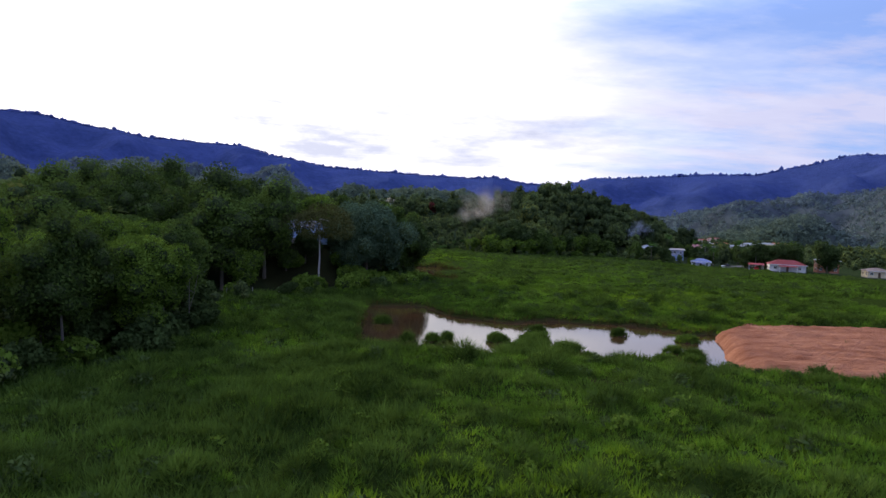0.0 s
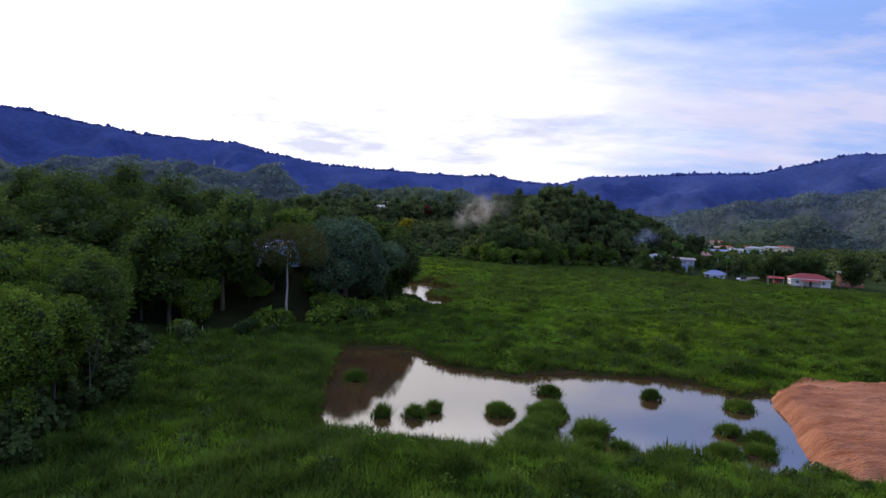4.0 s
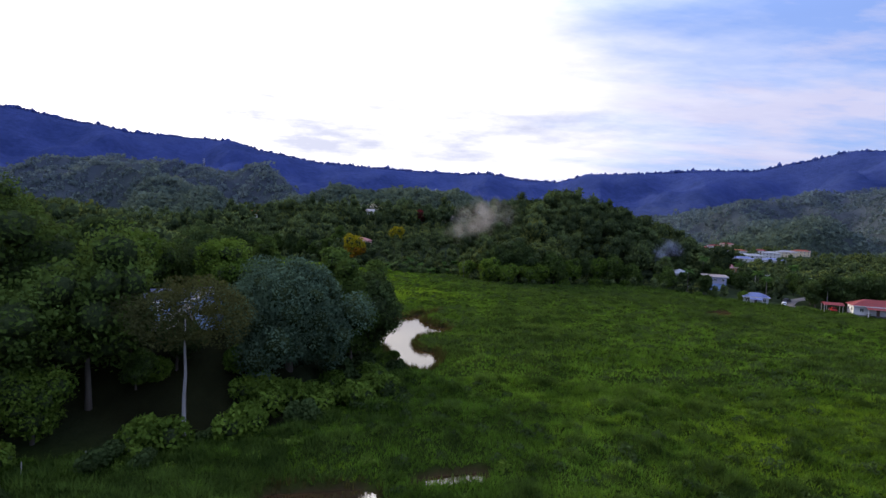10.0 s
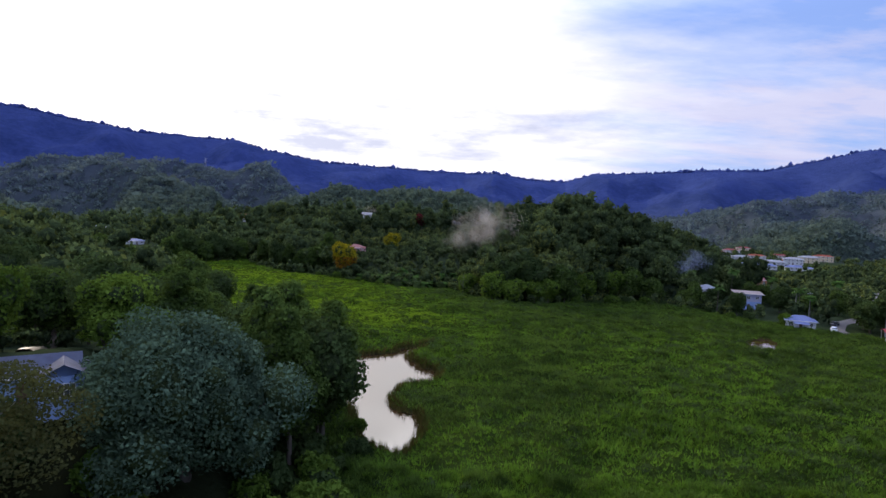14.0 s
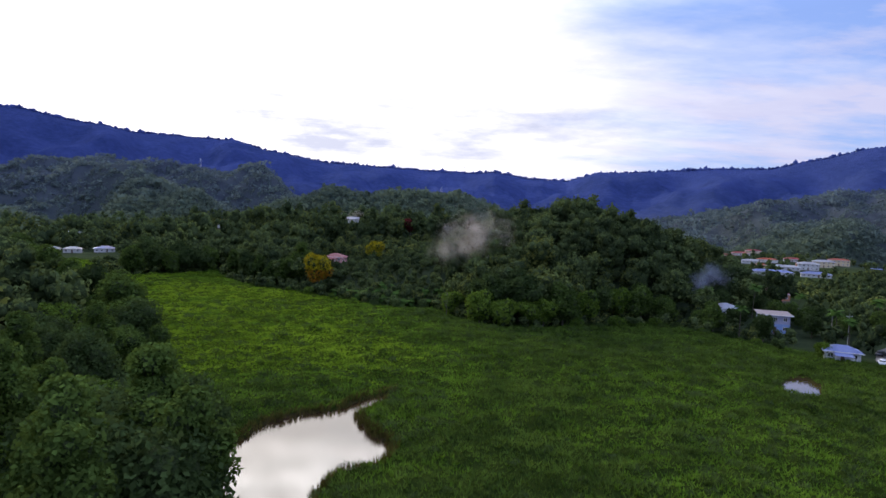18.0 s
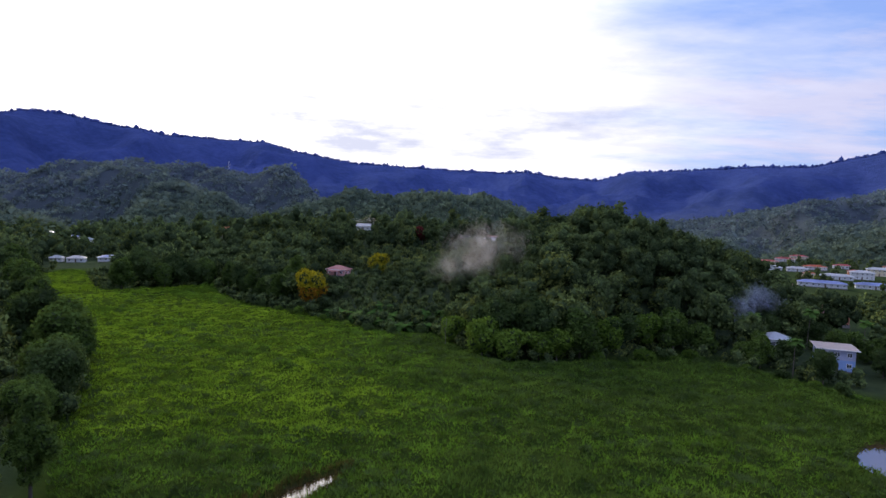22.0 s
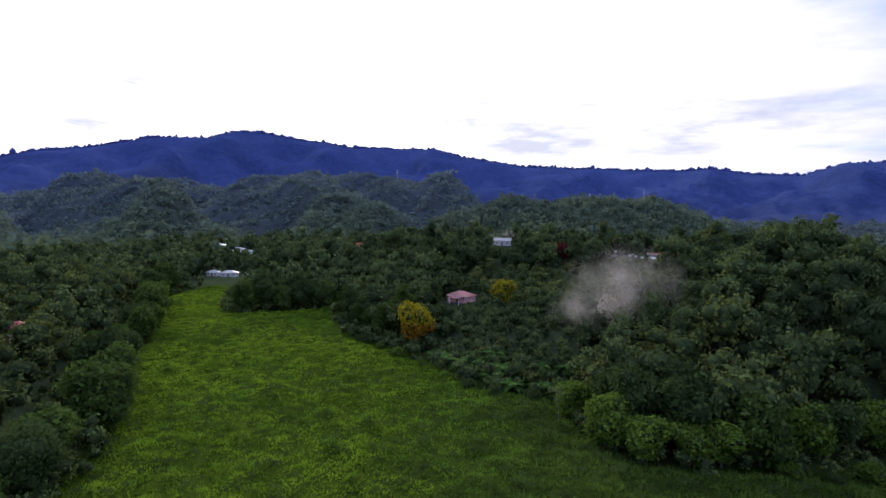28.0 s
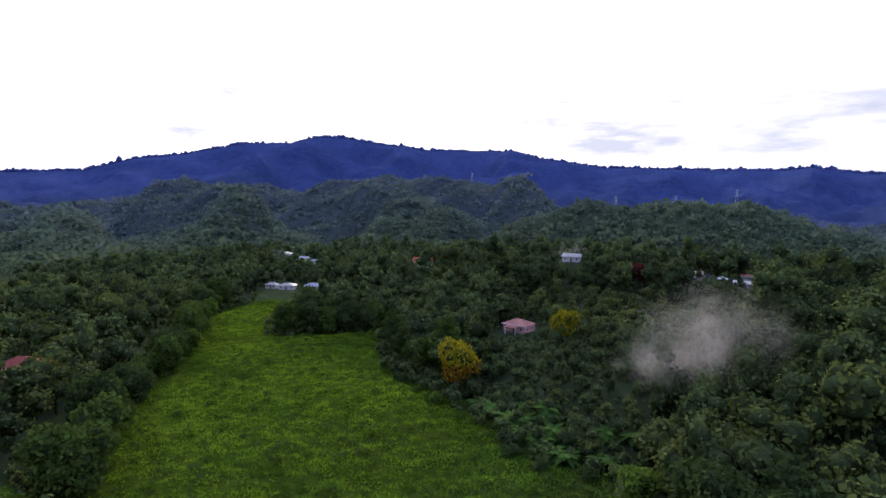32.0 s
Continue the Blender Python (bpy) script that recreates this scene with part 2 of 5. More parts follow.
M_ROOF_DIM = plain("roof_weathered", (0.15, 0.17, 0.25), (0.10, 0.11, 0.16), 0.75, 1.0, 0.1, spec=0.2)
M_ROOF_RUST = plain("roof_rust", (0.40, 0.33, 0.29), (0.26, 0.17, 0.13), 0.6, 1.4, 0.2)
M_TRIM = plain("trim_white", (0.78, 0.78, 0.77), (0.66, 0.66, 0.65), 0.6)
M_DOOR = plain("door_brown", (0.10, 0.055, 0.035), (0.07, 0.04, 0.025), 0.6)
M_METAL = plain("galvanised_metal", (0.45, 0.46, 0.48), (0.34, 0.35, 0.37), 0.5, 3.0, metal=0.7)
M_TYRE = plain("rubber", (0.02, 0.02, 0.02), (0.03, 0.03, 0.03), 0.85)
M_CAR = plain("car_paint_white", (0.70, 0.71, 0.73), (0.66, 0.67, 0.69), 0.25)
M_EARTH = plain("bare_earth", (0.125, 0.035, 0.013), (0.330, 0.150, 0.085), 0.95, 0.30, 1.0, stretch=(0.6, 1.8, 1), deep=0.5, spec=0.1)
M_MUD = plain("dark_mud", (0.045, 0.030, 0.018), (0.028, 0.020, 0.013), 0.6, 0.6, 0.4)
M_GRAVEL = plain("gravel", (0.15, 0.135, 0.125), (0.10, 0.088, 0.078), 0.95, 0.5, 0.4)
M_SMOKE = plain("smoke", (0.82, 0.69, 0.53), (0.72, 0.61, 0.48), 0.95)
_n = Nodes(M_SMOKE.node_tree)
_out = [q for q in M_SMOKE.node_tree.nodes if q.type == "OUTPUT_MATERIAL"][0]
_thin = _n.add("ShaderNodeMixShader", {0: 0.12, 1: _out.inputs[0].links[0].from_socket, 2: _n.add("ShaderNodeBsdfTransparent").outputs[0]})
M_SMOKE.node_tree.links.new(_thin.outputs[0], _out.inputs[0])
M_SMOKE_BLUE = plain("smoke_bluish", (0.42, 0.46, 0.60), (0.36, 0.40, 0.54), 0.95)
M_BARK_GREY = plain("bark_grey", (0.12, 0.11, 0.10), (0.075, 0.068, 0.06), 0.9, 1.5, 0.4, stretch=(1, 1, 0.25))


def glass_material():
    m, n = material("window_glass")
    p = n.add("ShaderNodeBsdfPrincipled", {"Base Color": (0.025, 0.03, 0.035, 1), "Roughness": 0.08, "Specular IOR Level": 0.6})
    finish(n, p.outputs[0])
    return m


M_GLASS = glass_material()


def water_material():
    m, n = material("pond_water")
    pos = n.add("ShaderNodeNewGeometry").outputs["Position"]
    murk = n.noise(pos, 0.12, 3)
    col = n.mix(n.remap(murk, 0.35, 0.65), (0.050, 0.025, 0.011), (0.030, 0.018, 0.010))
    rip = n.noise(n.add("ShaderNodeMapping", {"Vector": pos, "Scale": (1.0, 2.2, 1.0)}).outputs[0], 1.6, 4)
    bp = n.add("ShaderNodeBump", {"Strength": 0.05, "Distance": 0.05, "Height": rip})
    p = n.add("ShaderNodeBsdfPrincipled", {"Base Color": col, "Roughness": 0.02, "IOR": 2.2, "Specular IOR Level": 1.0, "Normal": bp.outputs[0]})
    finish(n, p.outputs[0])
    return m


M_WATER = water_material()


def ground_material():
    """Marsh and forest floor near by, woodland on the hills, with bare mud where the mesh says so."""
    m, n = material("ground_cover")
    pos = n.add("ShaderNodeNewGeometry").outputs["Position"]
    big, mid, fine = n.noise(pos, 0.02, 4), n.noise(pos, 0.16, 5), n.noise(pos, 1.7, 5, 0.65)
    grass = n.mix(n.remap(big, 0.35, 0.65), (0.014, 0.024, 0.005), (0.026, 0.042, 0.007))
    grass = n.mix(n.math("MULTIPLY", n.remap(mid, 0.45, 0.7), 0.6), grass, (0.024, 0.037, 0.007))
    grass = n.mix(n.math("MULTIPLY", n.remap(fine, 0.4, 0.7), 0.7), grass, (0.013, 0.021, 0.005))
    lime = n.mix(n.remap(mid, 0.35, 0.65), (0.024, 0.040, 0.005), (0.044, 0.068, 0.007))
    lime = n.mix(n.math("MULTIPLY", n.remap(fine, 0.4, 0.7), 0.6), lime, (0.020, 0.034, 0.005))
    grass = n.mix(n.add("ShaderNodeAttribute", attribute_name="lime").outputs["Fac"], grass, lime)
    zone = lambda k: n.add("ShaderNodeAttribute", attribute_name=k).outputs["Fac"]  # noqa: E731
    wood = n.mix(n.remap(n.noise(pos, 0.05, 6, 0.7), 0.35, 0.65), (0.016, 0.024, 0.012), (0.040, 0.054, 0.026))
    # Haze painted into the woodland: grey-blue at mid distance, deep blue beyond.
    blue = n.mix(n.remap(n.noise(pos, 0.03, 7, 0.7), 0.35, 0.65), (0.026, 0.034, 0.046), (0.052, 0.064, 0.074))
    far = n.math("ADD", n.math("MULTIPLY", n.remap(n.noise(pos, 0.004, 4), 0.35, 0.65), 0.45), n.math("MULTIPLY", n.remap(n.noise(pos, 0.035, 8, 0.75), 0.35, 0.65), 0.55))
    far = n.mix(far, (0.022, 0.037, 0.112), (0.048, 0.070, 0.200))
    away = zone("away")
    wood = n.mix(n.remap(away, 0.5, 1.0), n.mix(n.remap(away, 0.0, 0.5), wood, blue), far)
    # The lawn's colour is darkened for the tree shade on the knoll.
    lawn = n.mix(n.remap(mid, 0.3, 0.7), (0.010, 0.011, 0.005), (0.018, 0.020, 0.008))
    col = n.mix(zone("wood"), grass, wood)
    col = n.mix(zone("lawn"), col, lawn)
    col = n.mix(zone("mud"), col, n.mix(fine, (0.050, 0.030, 0.016), (0.030, 0.019, 0.011)))
    trees = n.math("MULTIPLY", n.math("MULTIPLY", n.noise(pos, 0.05, 7, 0.75), n.remap(away, 0.5, 1.0)), 55.0)
    bp = n.add("ShaderNodeBump", {"Strength": 0.9, "Distance": 0.35, "Height": n.math("ADD", trees, n.math("ADD", mid, fine))})
    p = n.add("ShaderNodeBsdfPrincipled", {"Base Color": col, "Roughness": 1.0, "Specular IOR Level": 0.0, "Normal": bp.outputs[0]})
    finish(n, p.outputs[0])
    return m


M_GROUND = ground_material()


# ---- mesh helpers ----
def np_mesh(name, V, F, mat, smooth=False):
    """A mesh from arrays of vertices and of faces that all have as many corners."""
    me = bpy.data.meshes.new(name)
    V, F = np.asarray(V, np.float32), np.asarray(F, np.int32)
    k = F.shape[1]
    me.vertices.add(len(V))
    me.vertices.foreach_set("co", V.ravel())
    me.loops.add(F.size)
    me.loops.foreach_set("vertex_index", F.ravel())
    me.polygons.add(len(F))
    me.polygons.foreach_set("loop_start", np.arange(0, F.size, k, dtype=np.int32))
    me.polygons.foreach_set("loop_total", np.full(len(F), k, np.int32))
    if smooth:
        me.polygons.foreach_set("use_smooth", np.ones(len(F), bool))
    me.materials.append(mat)
    me.update(calc_edges=True)
    return me


def join(parts):
    """Arrays (V, F) with equal corners put together."""
    V, F, base = [], [], 0
    for v, f in parts:
        V.append(v), F.append(f + base)
        base += len(v)
    return np.concatenate(V), np.concatenate(F)


def part(name, me, parent, label="", m=None):
    """One mesh object under a thing or under a part."""
    ob = new(name, me)
    ob.parent = parent
    if m is not None:
        ob.matrix_local = m
    if label:
        tagged(ob, label)
    return ob


def bm_mesh(name, bm, mat, smooth=False):
    me = bpy.data.meshes.new(name)
    bm.to_mesh(me)
    bm.free()
    me.materials.append(mat)
    if smooth:
        me.polygons.foreach_set("use_smooth", np.ones(len(me.polygons), bool))
    return me


def poly_sdf(poly, x, y):
    """Distance to a polygon's outline, negative inside."""
    P = np.asarray(poly, float)
    d2, inside = np.full(x.shape, 1e18), np.zeros(x.shape, bool)
    for (ax, ay), (bx, by) in zip(P, np.roll(P, -1, 0)):
        ex, ey = bx - ax, by - ay
        s = np.clip(((x - ax) * ex + (y - ay) * ey) / (ex * ex + ey * ey), 0, 1)
        d2 = np.minimum(d2, (x - ax - s * ex) ** 2 + (y - ay - s * ey) ** 2)
        cross = (ay > y) != (by > y)
        with np.errstate(divide="ignore", invalid="ignore"):
            inside ^= cross & (x < (bx - ax) * (y - ay) / (by - ay) + ax)
    d = np.sqrt(d2)
    return np.where(inside, -d, d)


def smooth(a, b, v):
    s = np.clip((v - a) / (b - a), 0, 1)
    return s * s * (3 - 2 * s)


def bell(x, y, cx, cy, r, ry=None):
    return np.exp(-0.5 * (((x - cx) / r) ** 2 + ((y - cy) / (ry or r)) ** 2))


def waves(x, y, scale, seed=0):
    """Soft uneven relief between about -1 and 1."""
    rng, out = np.random.RandomState(seed), 0
    for k in range(5):
        a, p, q = rng.uniform(0, 6.28), rng.uniform(0, 6.28), 1.9**k
        out = out + np.sin((x * math.cos(a) + y * math.sin(a)) * q / scale + p + 1.3 * np.sin((y * math.cos(a) - x * math.sin(a)) * q / scale * 0.7 + 2 * p)) / 1.6**k
    return out / 1.9


def ribs(u, v, scale, seed=0):
    """Smooth spurs and gullies that run along v, about -0.5 to 0.5."""
    a = np.sin(u / scale + 1.4 * np.sin(v / scale * 0.8 + seed) + seed)
    b = np.sin(u / scale * 2.3 + 1.1 * np.sin(v / scale * 1.3 + 2 * seed) + 3 * seed)
    return 0.36 * a + 0.14 * b


def hummocks(x, y, cell, seed=0):
    """Rounded tussocks scattered one to a cell, 0 to 1 high."""
    out = np.zeros(np.shape(x))
    cx, cy = np.floor(x / cell), np.floor(y / cell)
    for i in (-1, 0, 1):
        for j in (-1, 0, 1):
            a, b = cx + i, cy + j
            r1 = np.modf(np.abs(np.sin(a * 127.1 + b * 311.7 + seed) * 43758.5453))[0]
            r2 = np.modf(np.abs(np.sin(a * 269.5 + b * 183.3 + seed) * 24634.6345))[0]
            r3 = np.modf(np.abs(np.sin(a * 419.2 + b * 371.9 + seed) * 13758.1234))[0]
            d2 = ((x - (a + r1) * cell) ** 2 + (y - (b + r2) * cell) ** 2) / (cell * (0.28 + 0.30 * r3)) ** 2
            out = np.maximum(out, (0.35 + 0.65 * r2) * np.exp(-d2))
    return out


# ---- the plan ----
FIELD = [(-90, -260), (-75, -60), (-62, -5), (-47, 20), (-33, 28.5), (-22, 36), (-14, 47), (-12, 62), (-17, 84), (-29, 104), (-40, 120), (-54, 137), (-75, 172), (-96, 180), (-120, 205),
         (-152, 244), (-204, 288), (-222, 330), (-226, 356), (-214, 350), (-186, 318), (-159, 286), (-141, 301), (-122, 322), (-113, 302), (-96, 280), (-82, 268), (-63, 260), (-40, 245), (-25, 233),
         (-4, 231), (4, 215), (15, 201), (28, 202), (50, 210), (72, 221), (89, 201), (99, 188), (110, 176), (124, 164), (138, 152), (150, 138), (172, 110), (190, 60), (220, -260)]
POND = [(-17.4, -3), (-18, 4), (-19.8, 12), (-19.5, 22), (-9.8, 24), (-8.5, 19.9), (-5, 14.7), (2.2, 10.6), (7.4, 8.6), (11.4, 12), (16.5, 12.9), (24.5, 11.6), (31.5, 11), (33.8, 7),
        (35.5, 4), (40.5, 7.8), (37.5, -2.4), (32.6, -17.5), (26, -20.5), (22.5, -17), (19, -14.8), (14, -18.6), (7, -17), (0, -17), (-8.9, -15.4), (-14.5, -15.5), (-16.5, -9)]
STREAM = [(-12, 72), (-6.5, 68.5), (-4.8, 76), (-5.6, 83.5), (-10, 86.6), (-11.3, 93), (-10.6, 99), (-4.3, 102.8), (-3, 109), (-8.8, 114.5), (-11.6, 121), (-8.2, 127.5), (-6.8, 134.5), (-11.2, 130),
          (-14, 124.8), (-20.2, 120), (-25, 114.6), (-27, 106), (-26, 98), (-21, 90), (-15.3, 85.5), (-14, 78)]
POOL = [(78.5, 154.5), (82, 158), (86.5, 160), (87.5, 155), (82, 147), (79, 146), (77.5, 149.5)]
PUDDLE = [(-5.5, 25.6), (-3.5, 27.3), (1.6, 28.8), (1.2, 26.4), (-2, 25.2)]
FLASHES = [[(22.6, -37.4), (24.6, -36.7), (27, -37.2), (26.6, -38.4), (24, -38.5)], [(12.6, -29), (14.2, -28), (15.4, -28.8), (14.4, -30.4), (13, -30.2)]]
WATERS = (POND, STREAM, POOL, PUDDLE, *FLASHES)
ISLES = [(-9.7, -9.3, 0.9), (-6.1, -8.9, 1.2), (-4.1, -6.9, 1.0), (3.3, -6.6, 1.7), (8.9, -6.2, 2.3), (7.5, -9.6, 1.8), (10.3, 1.9, 1.4), (23.2, 2.1, 1.3), (12.6, -11.6, 2.0), (11.3, -16.7, 1.6), (6.6, -12.2, 2.0), (5.6, -14.6, 2.1), (4.8, -17.0, 2.4), (14.4, -16.0, 1.2), (24.5, -15.5, 1.8), (27.5, -9.5, 1.2),
         (33.0, -0.3, 1.8), (29.4, -12.3, 1.6), (28.2, -15.0, 1.4), (-15.0, 4.0, 1.3)]
EARTH = [(38, 3.2), (45, 10), (63, 13), (95, 14), (98, -24), (70, -29), (46, -25.5), (33, -21.5), (31.8, -15), (36.6, -4.7)]
# Heights of the two ridges by their bearing to the west of north
FAR = [(-60, 414), (-45, 454), (-38, 396), (-36.2, 403), (-34.4, 412), (-33.2, 402), (-30, 360), (-26.9, 317), (-22.6, 319), (-17.5, 302), (-12.1, 284), (-9.5, 240), (-5.7, 256), (-2.5, 282), (0.3, 272), (7, 282), (14.1, 296), (19.4, 340),
       (22.4, 384), (27.5, 392), (30.9, 386), (33, 412), (35.9, 424), (38.6, 456), (41.2, 446), (43.3, 402), (47.9, 392), (52.8, 324), (56.4, 296), (60.3, 224), (67.2, 204), (80, 214)]
MID = [(-60, 136), (-45, 130), (-33.3, 100), (-30.2, 80), (-27, 64), (-22.8, 46), (-18.3, 20), (-12, 12), (6, 12), (11.3, 14), (16.1, 36), (21.9, 96), (28.1, 130), (31, 118), (33.4, 100), (37.4, 92), (41.1, 84), (44, 96), (47, 98), (52.8, 74),
       (56, 50), (59.5, 36), (63.5, 28), (67.2, 22), (80, 22)]


def field_d(x, y):
    return poly_sdf(FIELD, x, y)


def height(x, y, carve=True):
    x, y = np.asarray(x, float), np.asarray(y, float)
    d = field_d(x, y)
    out = smooth(0, 34, d)
    h = out * (1.5 + 6.0 * bell(x, y, -52, 66, 22, 20) + 11 * bell(x, y, -125, 115, 45, 60) + 12 * bell(x, y, -215, 215, 70, 60) + 26 * bell(x, y, 60, 300, 43, 48) + 4 * bell(x, y, -20, 290, 45)
               + 13 * bell(x, y, -75, 440, 80, 65) + 15 * bell(x, y, -158, 415, 40) + 15 * bell(x, y, 2, 406, 50, 40) + 6 * bell(x, y, -74, 430, 25))
    h = h * (1 - 0.75 * smooth(78, 104, x) * smooth(300, 245, y))
    h = h * (1 - 0.7 * smooth(130, 175, x) * smooth(230, 300, y))
    h = h + smooth(0, 40, d) * 0.8 * waves(x, y, 22, 3)
    h = h + 6.3 * smooth(1.5, 13, d) * bell(x, y, -41, 54, 16, 12)
    r, az = np.hypot(x - 10, y - 40), np.degrees(np.arctan2(-(x - 10), y - 40))
    mid, far = np.interp(az, *zip(*MID)), np.interp(az, *zip(*FAR))
    front = smooth(75, 62, np.abs(az))
    rough_far = 1 + 0.05 * waves(x, y, 190, 5) * smooth(600, 1000, r)
    h = h * (1 - 0.9 * bell(x, y, -262, 410, 50, 55)) * (1 - 0.8 * bell(x, y, -350, 490, 60)) + 7 * bell(x, y, -358, 492, 42)
    h = h + front * 58 * bell(x, y, -80, 830, 130, 110)
    begin = 560 + 170 * smooth(-12, -20, az)
    h_mid = mid * smooth(begin, 1520, r + 60 * waves(x, y, 170, 7)) * (1 - 0.75 * smooth(1650, 2300, r)) * rough_far
    spur = 1 + 0.40 * (ribs(az * 52, r * 0.5, 95, 1.7) - 0.5)
    h_far = far * (1 + (spur - 1) * smooth(3330, 2700, r) * smooth(1600, 2100, r)) * smooth(1500, 3380, r + 120 * waves(x, y, 260, 9)) * (1 - 0.5 * smooth(3500, 4700, r))
    h = h + front * np.maximum(h_mid, h_far) + front * ((12 * waves(x, y, 110, 11) + 30 * (0.45 - np.abs(waves(x, y, 95, 12)))) * smooth(700, 1200, r) * smooth(3300, 2600, r) + 75 * np.clip(mid / 60, 0.1, 1) * ribs(az * 20, r * 0.5, 48, 0.6) * smooth(620, 900, r) * smooth(1480, 1250, r))
    h = h + (1 - front) * smooth(300, 2500, r) * 180
    inside = smooth(2, -3, d) * smooth(-1.5, 3, poly_sdf(EARTH, x, y))
    h = h + inside * (0.12 * (1 + waves(x, y, 5.0, 13)) + (1.5 * hummocks(x, y, 5.0, 1) + 0.55 * hummocks(x, y, 2.4, 2) + 0.35 * (1 + waves(x, y, 14, 21))) * (0.85 + 0.15 * smooth(90, 30, y)))
    if carve:
        w = np.min([poly_sdf(p, x, y) for p in WATERS], 0)
        w = w + 0.4 * waves(x, y, 3.0, 17)
        h = np.where((w < 9) & (d < 0), h * (0.30 + 0.70 * smooth(1.5, 9, w)), h)
        isle = np.min([np.hypot(x - a, y - b) - c for a, b, c in ISLES], 0)
        w = np.maximum(w, -isle)
        h = np.where(w < 2.0, h * smooth(-0.5, 2.0, w) - 1.1 * smooth(1.0, -1.0, w), h)
        e = poly_sdf(EARTH, x, y)
        h = h + 0.9 * smooth(0.5, -3.0, e) * (1 + 0.25 * waves(x, y, 6, 19))
    return h


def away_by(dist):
    """How much painted distance haze a place gets, 0 to 1."""
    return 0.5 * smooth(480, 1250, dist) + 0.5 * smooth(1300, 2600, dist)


def build_ground():
    nx, ny, cx, cy = 460, 600, 10.0, 40.0
    u, v = np.linspace(-1, 1, nx), np.linspace(-1, 1, ny)
    k = 4.85
    gx, gy = cx + 4650 / math.sinh(k) * np.sinh(k * u), cy + 4650 / math.sinh(k) * np.sinh(k * v)
    X, Y = np.meshgrid(gx, gy)
    Z = height(X, Y)
    idx = np.arange(nx * ny).reshape(ny, nx)
    F = np.stack([idx[:-1, :-1], idx[:-1, 1:], idx[1:, 1:], idx[1:, :-1]], -1).reshape(-1, 4)
    me = np_mesh("ground", np.stack([X, Y, Z], -1).reshape(-1, 3), F, M_GROUND, True)
    d, r = field_d(X, Y), np.hypot(X - 10, Y - 40)
    valley = smooth(120, 150, X) * smooth(620, 560, r) * (1 - bell(X, Y, 56, 306, 60)) * 0.6
    w = np.min([poly_sdf(p, X, Y) for p in WATERS], 0)
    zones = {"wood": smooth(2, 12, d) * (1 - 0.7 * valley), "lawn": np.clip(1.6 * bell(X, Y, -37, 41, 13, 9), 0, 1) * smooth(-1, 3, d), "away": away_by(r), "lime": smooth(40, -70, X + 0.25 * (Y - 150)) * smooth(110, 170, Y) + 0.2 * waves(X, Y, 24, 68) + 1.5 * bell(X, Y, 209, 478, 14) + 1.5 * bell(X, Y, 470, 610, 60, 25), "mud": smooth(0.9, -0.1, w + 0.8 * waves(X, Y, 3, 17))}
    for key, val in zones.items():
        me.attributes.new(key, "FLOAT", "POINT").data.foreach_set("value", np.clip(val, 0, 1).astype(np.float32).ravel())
    tagged(new("ground", me), "flat green marsh ringed by wooded hills and ridges", "ground", kind="structure")


def sheet(name, poly, z, mat, grow, label, category):
    """A level sheet over a polygon's box, let into the ground's hollow."""
    P = np.asarray(poly)
    (x0, y0), (x1, y1) = P.min(0) - grow, P.max(0) + grow
    bm = bmesh.new()
    bmesh.ops.create_grid(bm, x_segments=12, y_segments=12, size=0.5)
    bmesh.ops.scale(bm, vec=(x1 - x0, y1 - y0, 1), verts=bm.verts)
    bmesh.ops.translate(bm, vec=((x0 + x1) / 2, (y0 + y1) / 2, z), verts=bm.verts)
    tagged(new(name, bm_mesh(name, bm, mat)), label, category, kind="structure")


build_ground()
sheet("water_pond", POND, -0.42, M_WATER, 1.5, "still brown pond water mirroring the bright sky", "water")
sheet("water_stream", STREAM, -0.42, M_WATER, 1.5, "winding open stream water mirroring the clouds", "water")
sheet("water_pool", POOL, -0.42, M_WATER, 1.0, "small pool of open water in the marsh", "water")
for _f in FLASHES:
    sheet("water_flash", _f, -0.42, M_WATER, 0.5, "small flash of open water between the tussocks", "water")
sheet("water_puddle", PUDDLE, -0.42, M_WATER, 0.8, "narrow strip of open water among the reeds", "water")


# ---- plants ----
def unit(v):
    return v / np.maximum(np.linalg.norm(v, axis=-1, keepdims=True), 1e-9)


def leaf_quads(rng, P, N, size, long=1.5, spread=0.9):
    """Small bent leaf clumps at points P that face roughly along N."""
    n = len(P)
    N = unit(N + spread * rng.normal(size=(n, 3)))
    T = unit(np.cross(N, rng.normal(size=(n, 3))))
    B = np.cross(N, T)
    s = size * rng.uniform(0.6, 1.35, (n, 1))
    a, b = T * s * long * 0.5, B * s * 0.5
    j = lambda: 1 + 0.35 * rng.uniform(-1, 1, (n, 1))  # noqa: E731
    V = np.stack([P - a * j(), P - b * j() + N * s * 0.12, P + a * j() - N * s * 0.15, P + b * j() + N * s * 0.12], 1)
    return V.reshape(-1, 3), np.arange(4 * n).reshape(-1, 4)


def ico(sub=1):
    bm = bmesh.new()
    bmesh.ops.create_icosphere(bm, subdivisions=sub, radius=1)
    V = np.array([v.co for v in bm.verts])
    F = np.array([[v.index for v in f.verts] for f in bm.faces])
    bm.free()
    return V, F


ICO_V, ICO_F = ico(1)


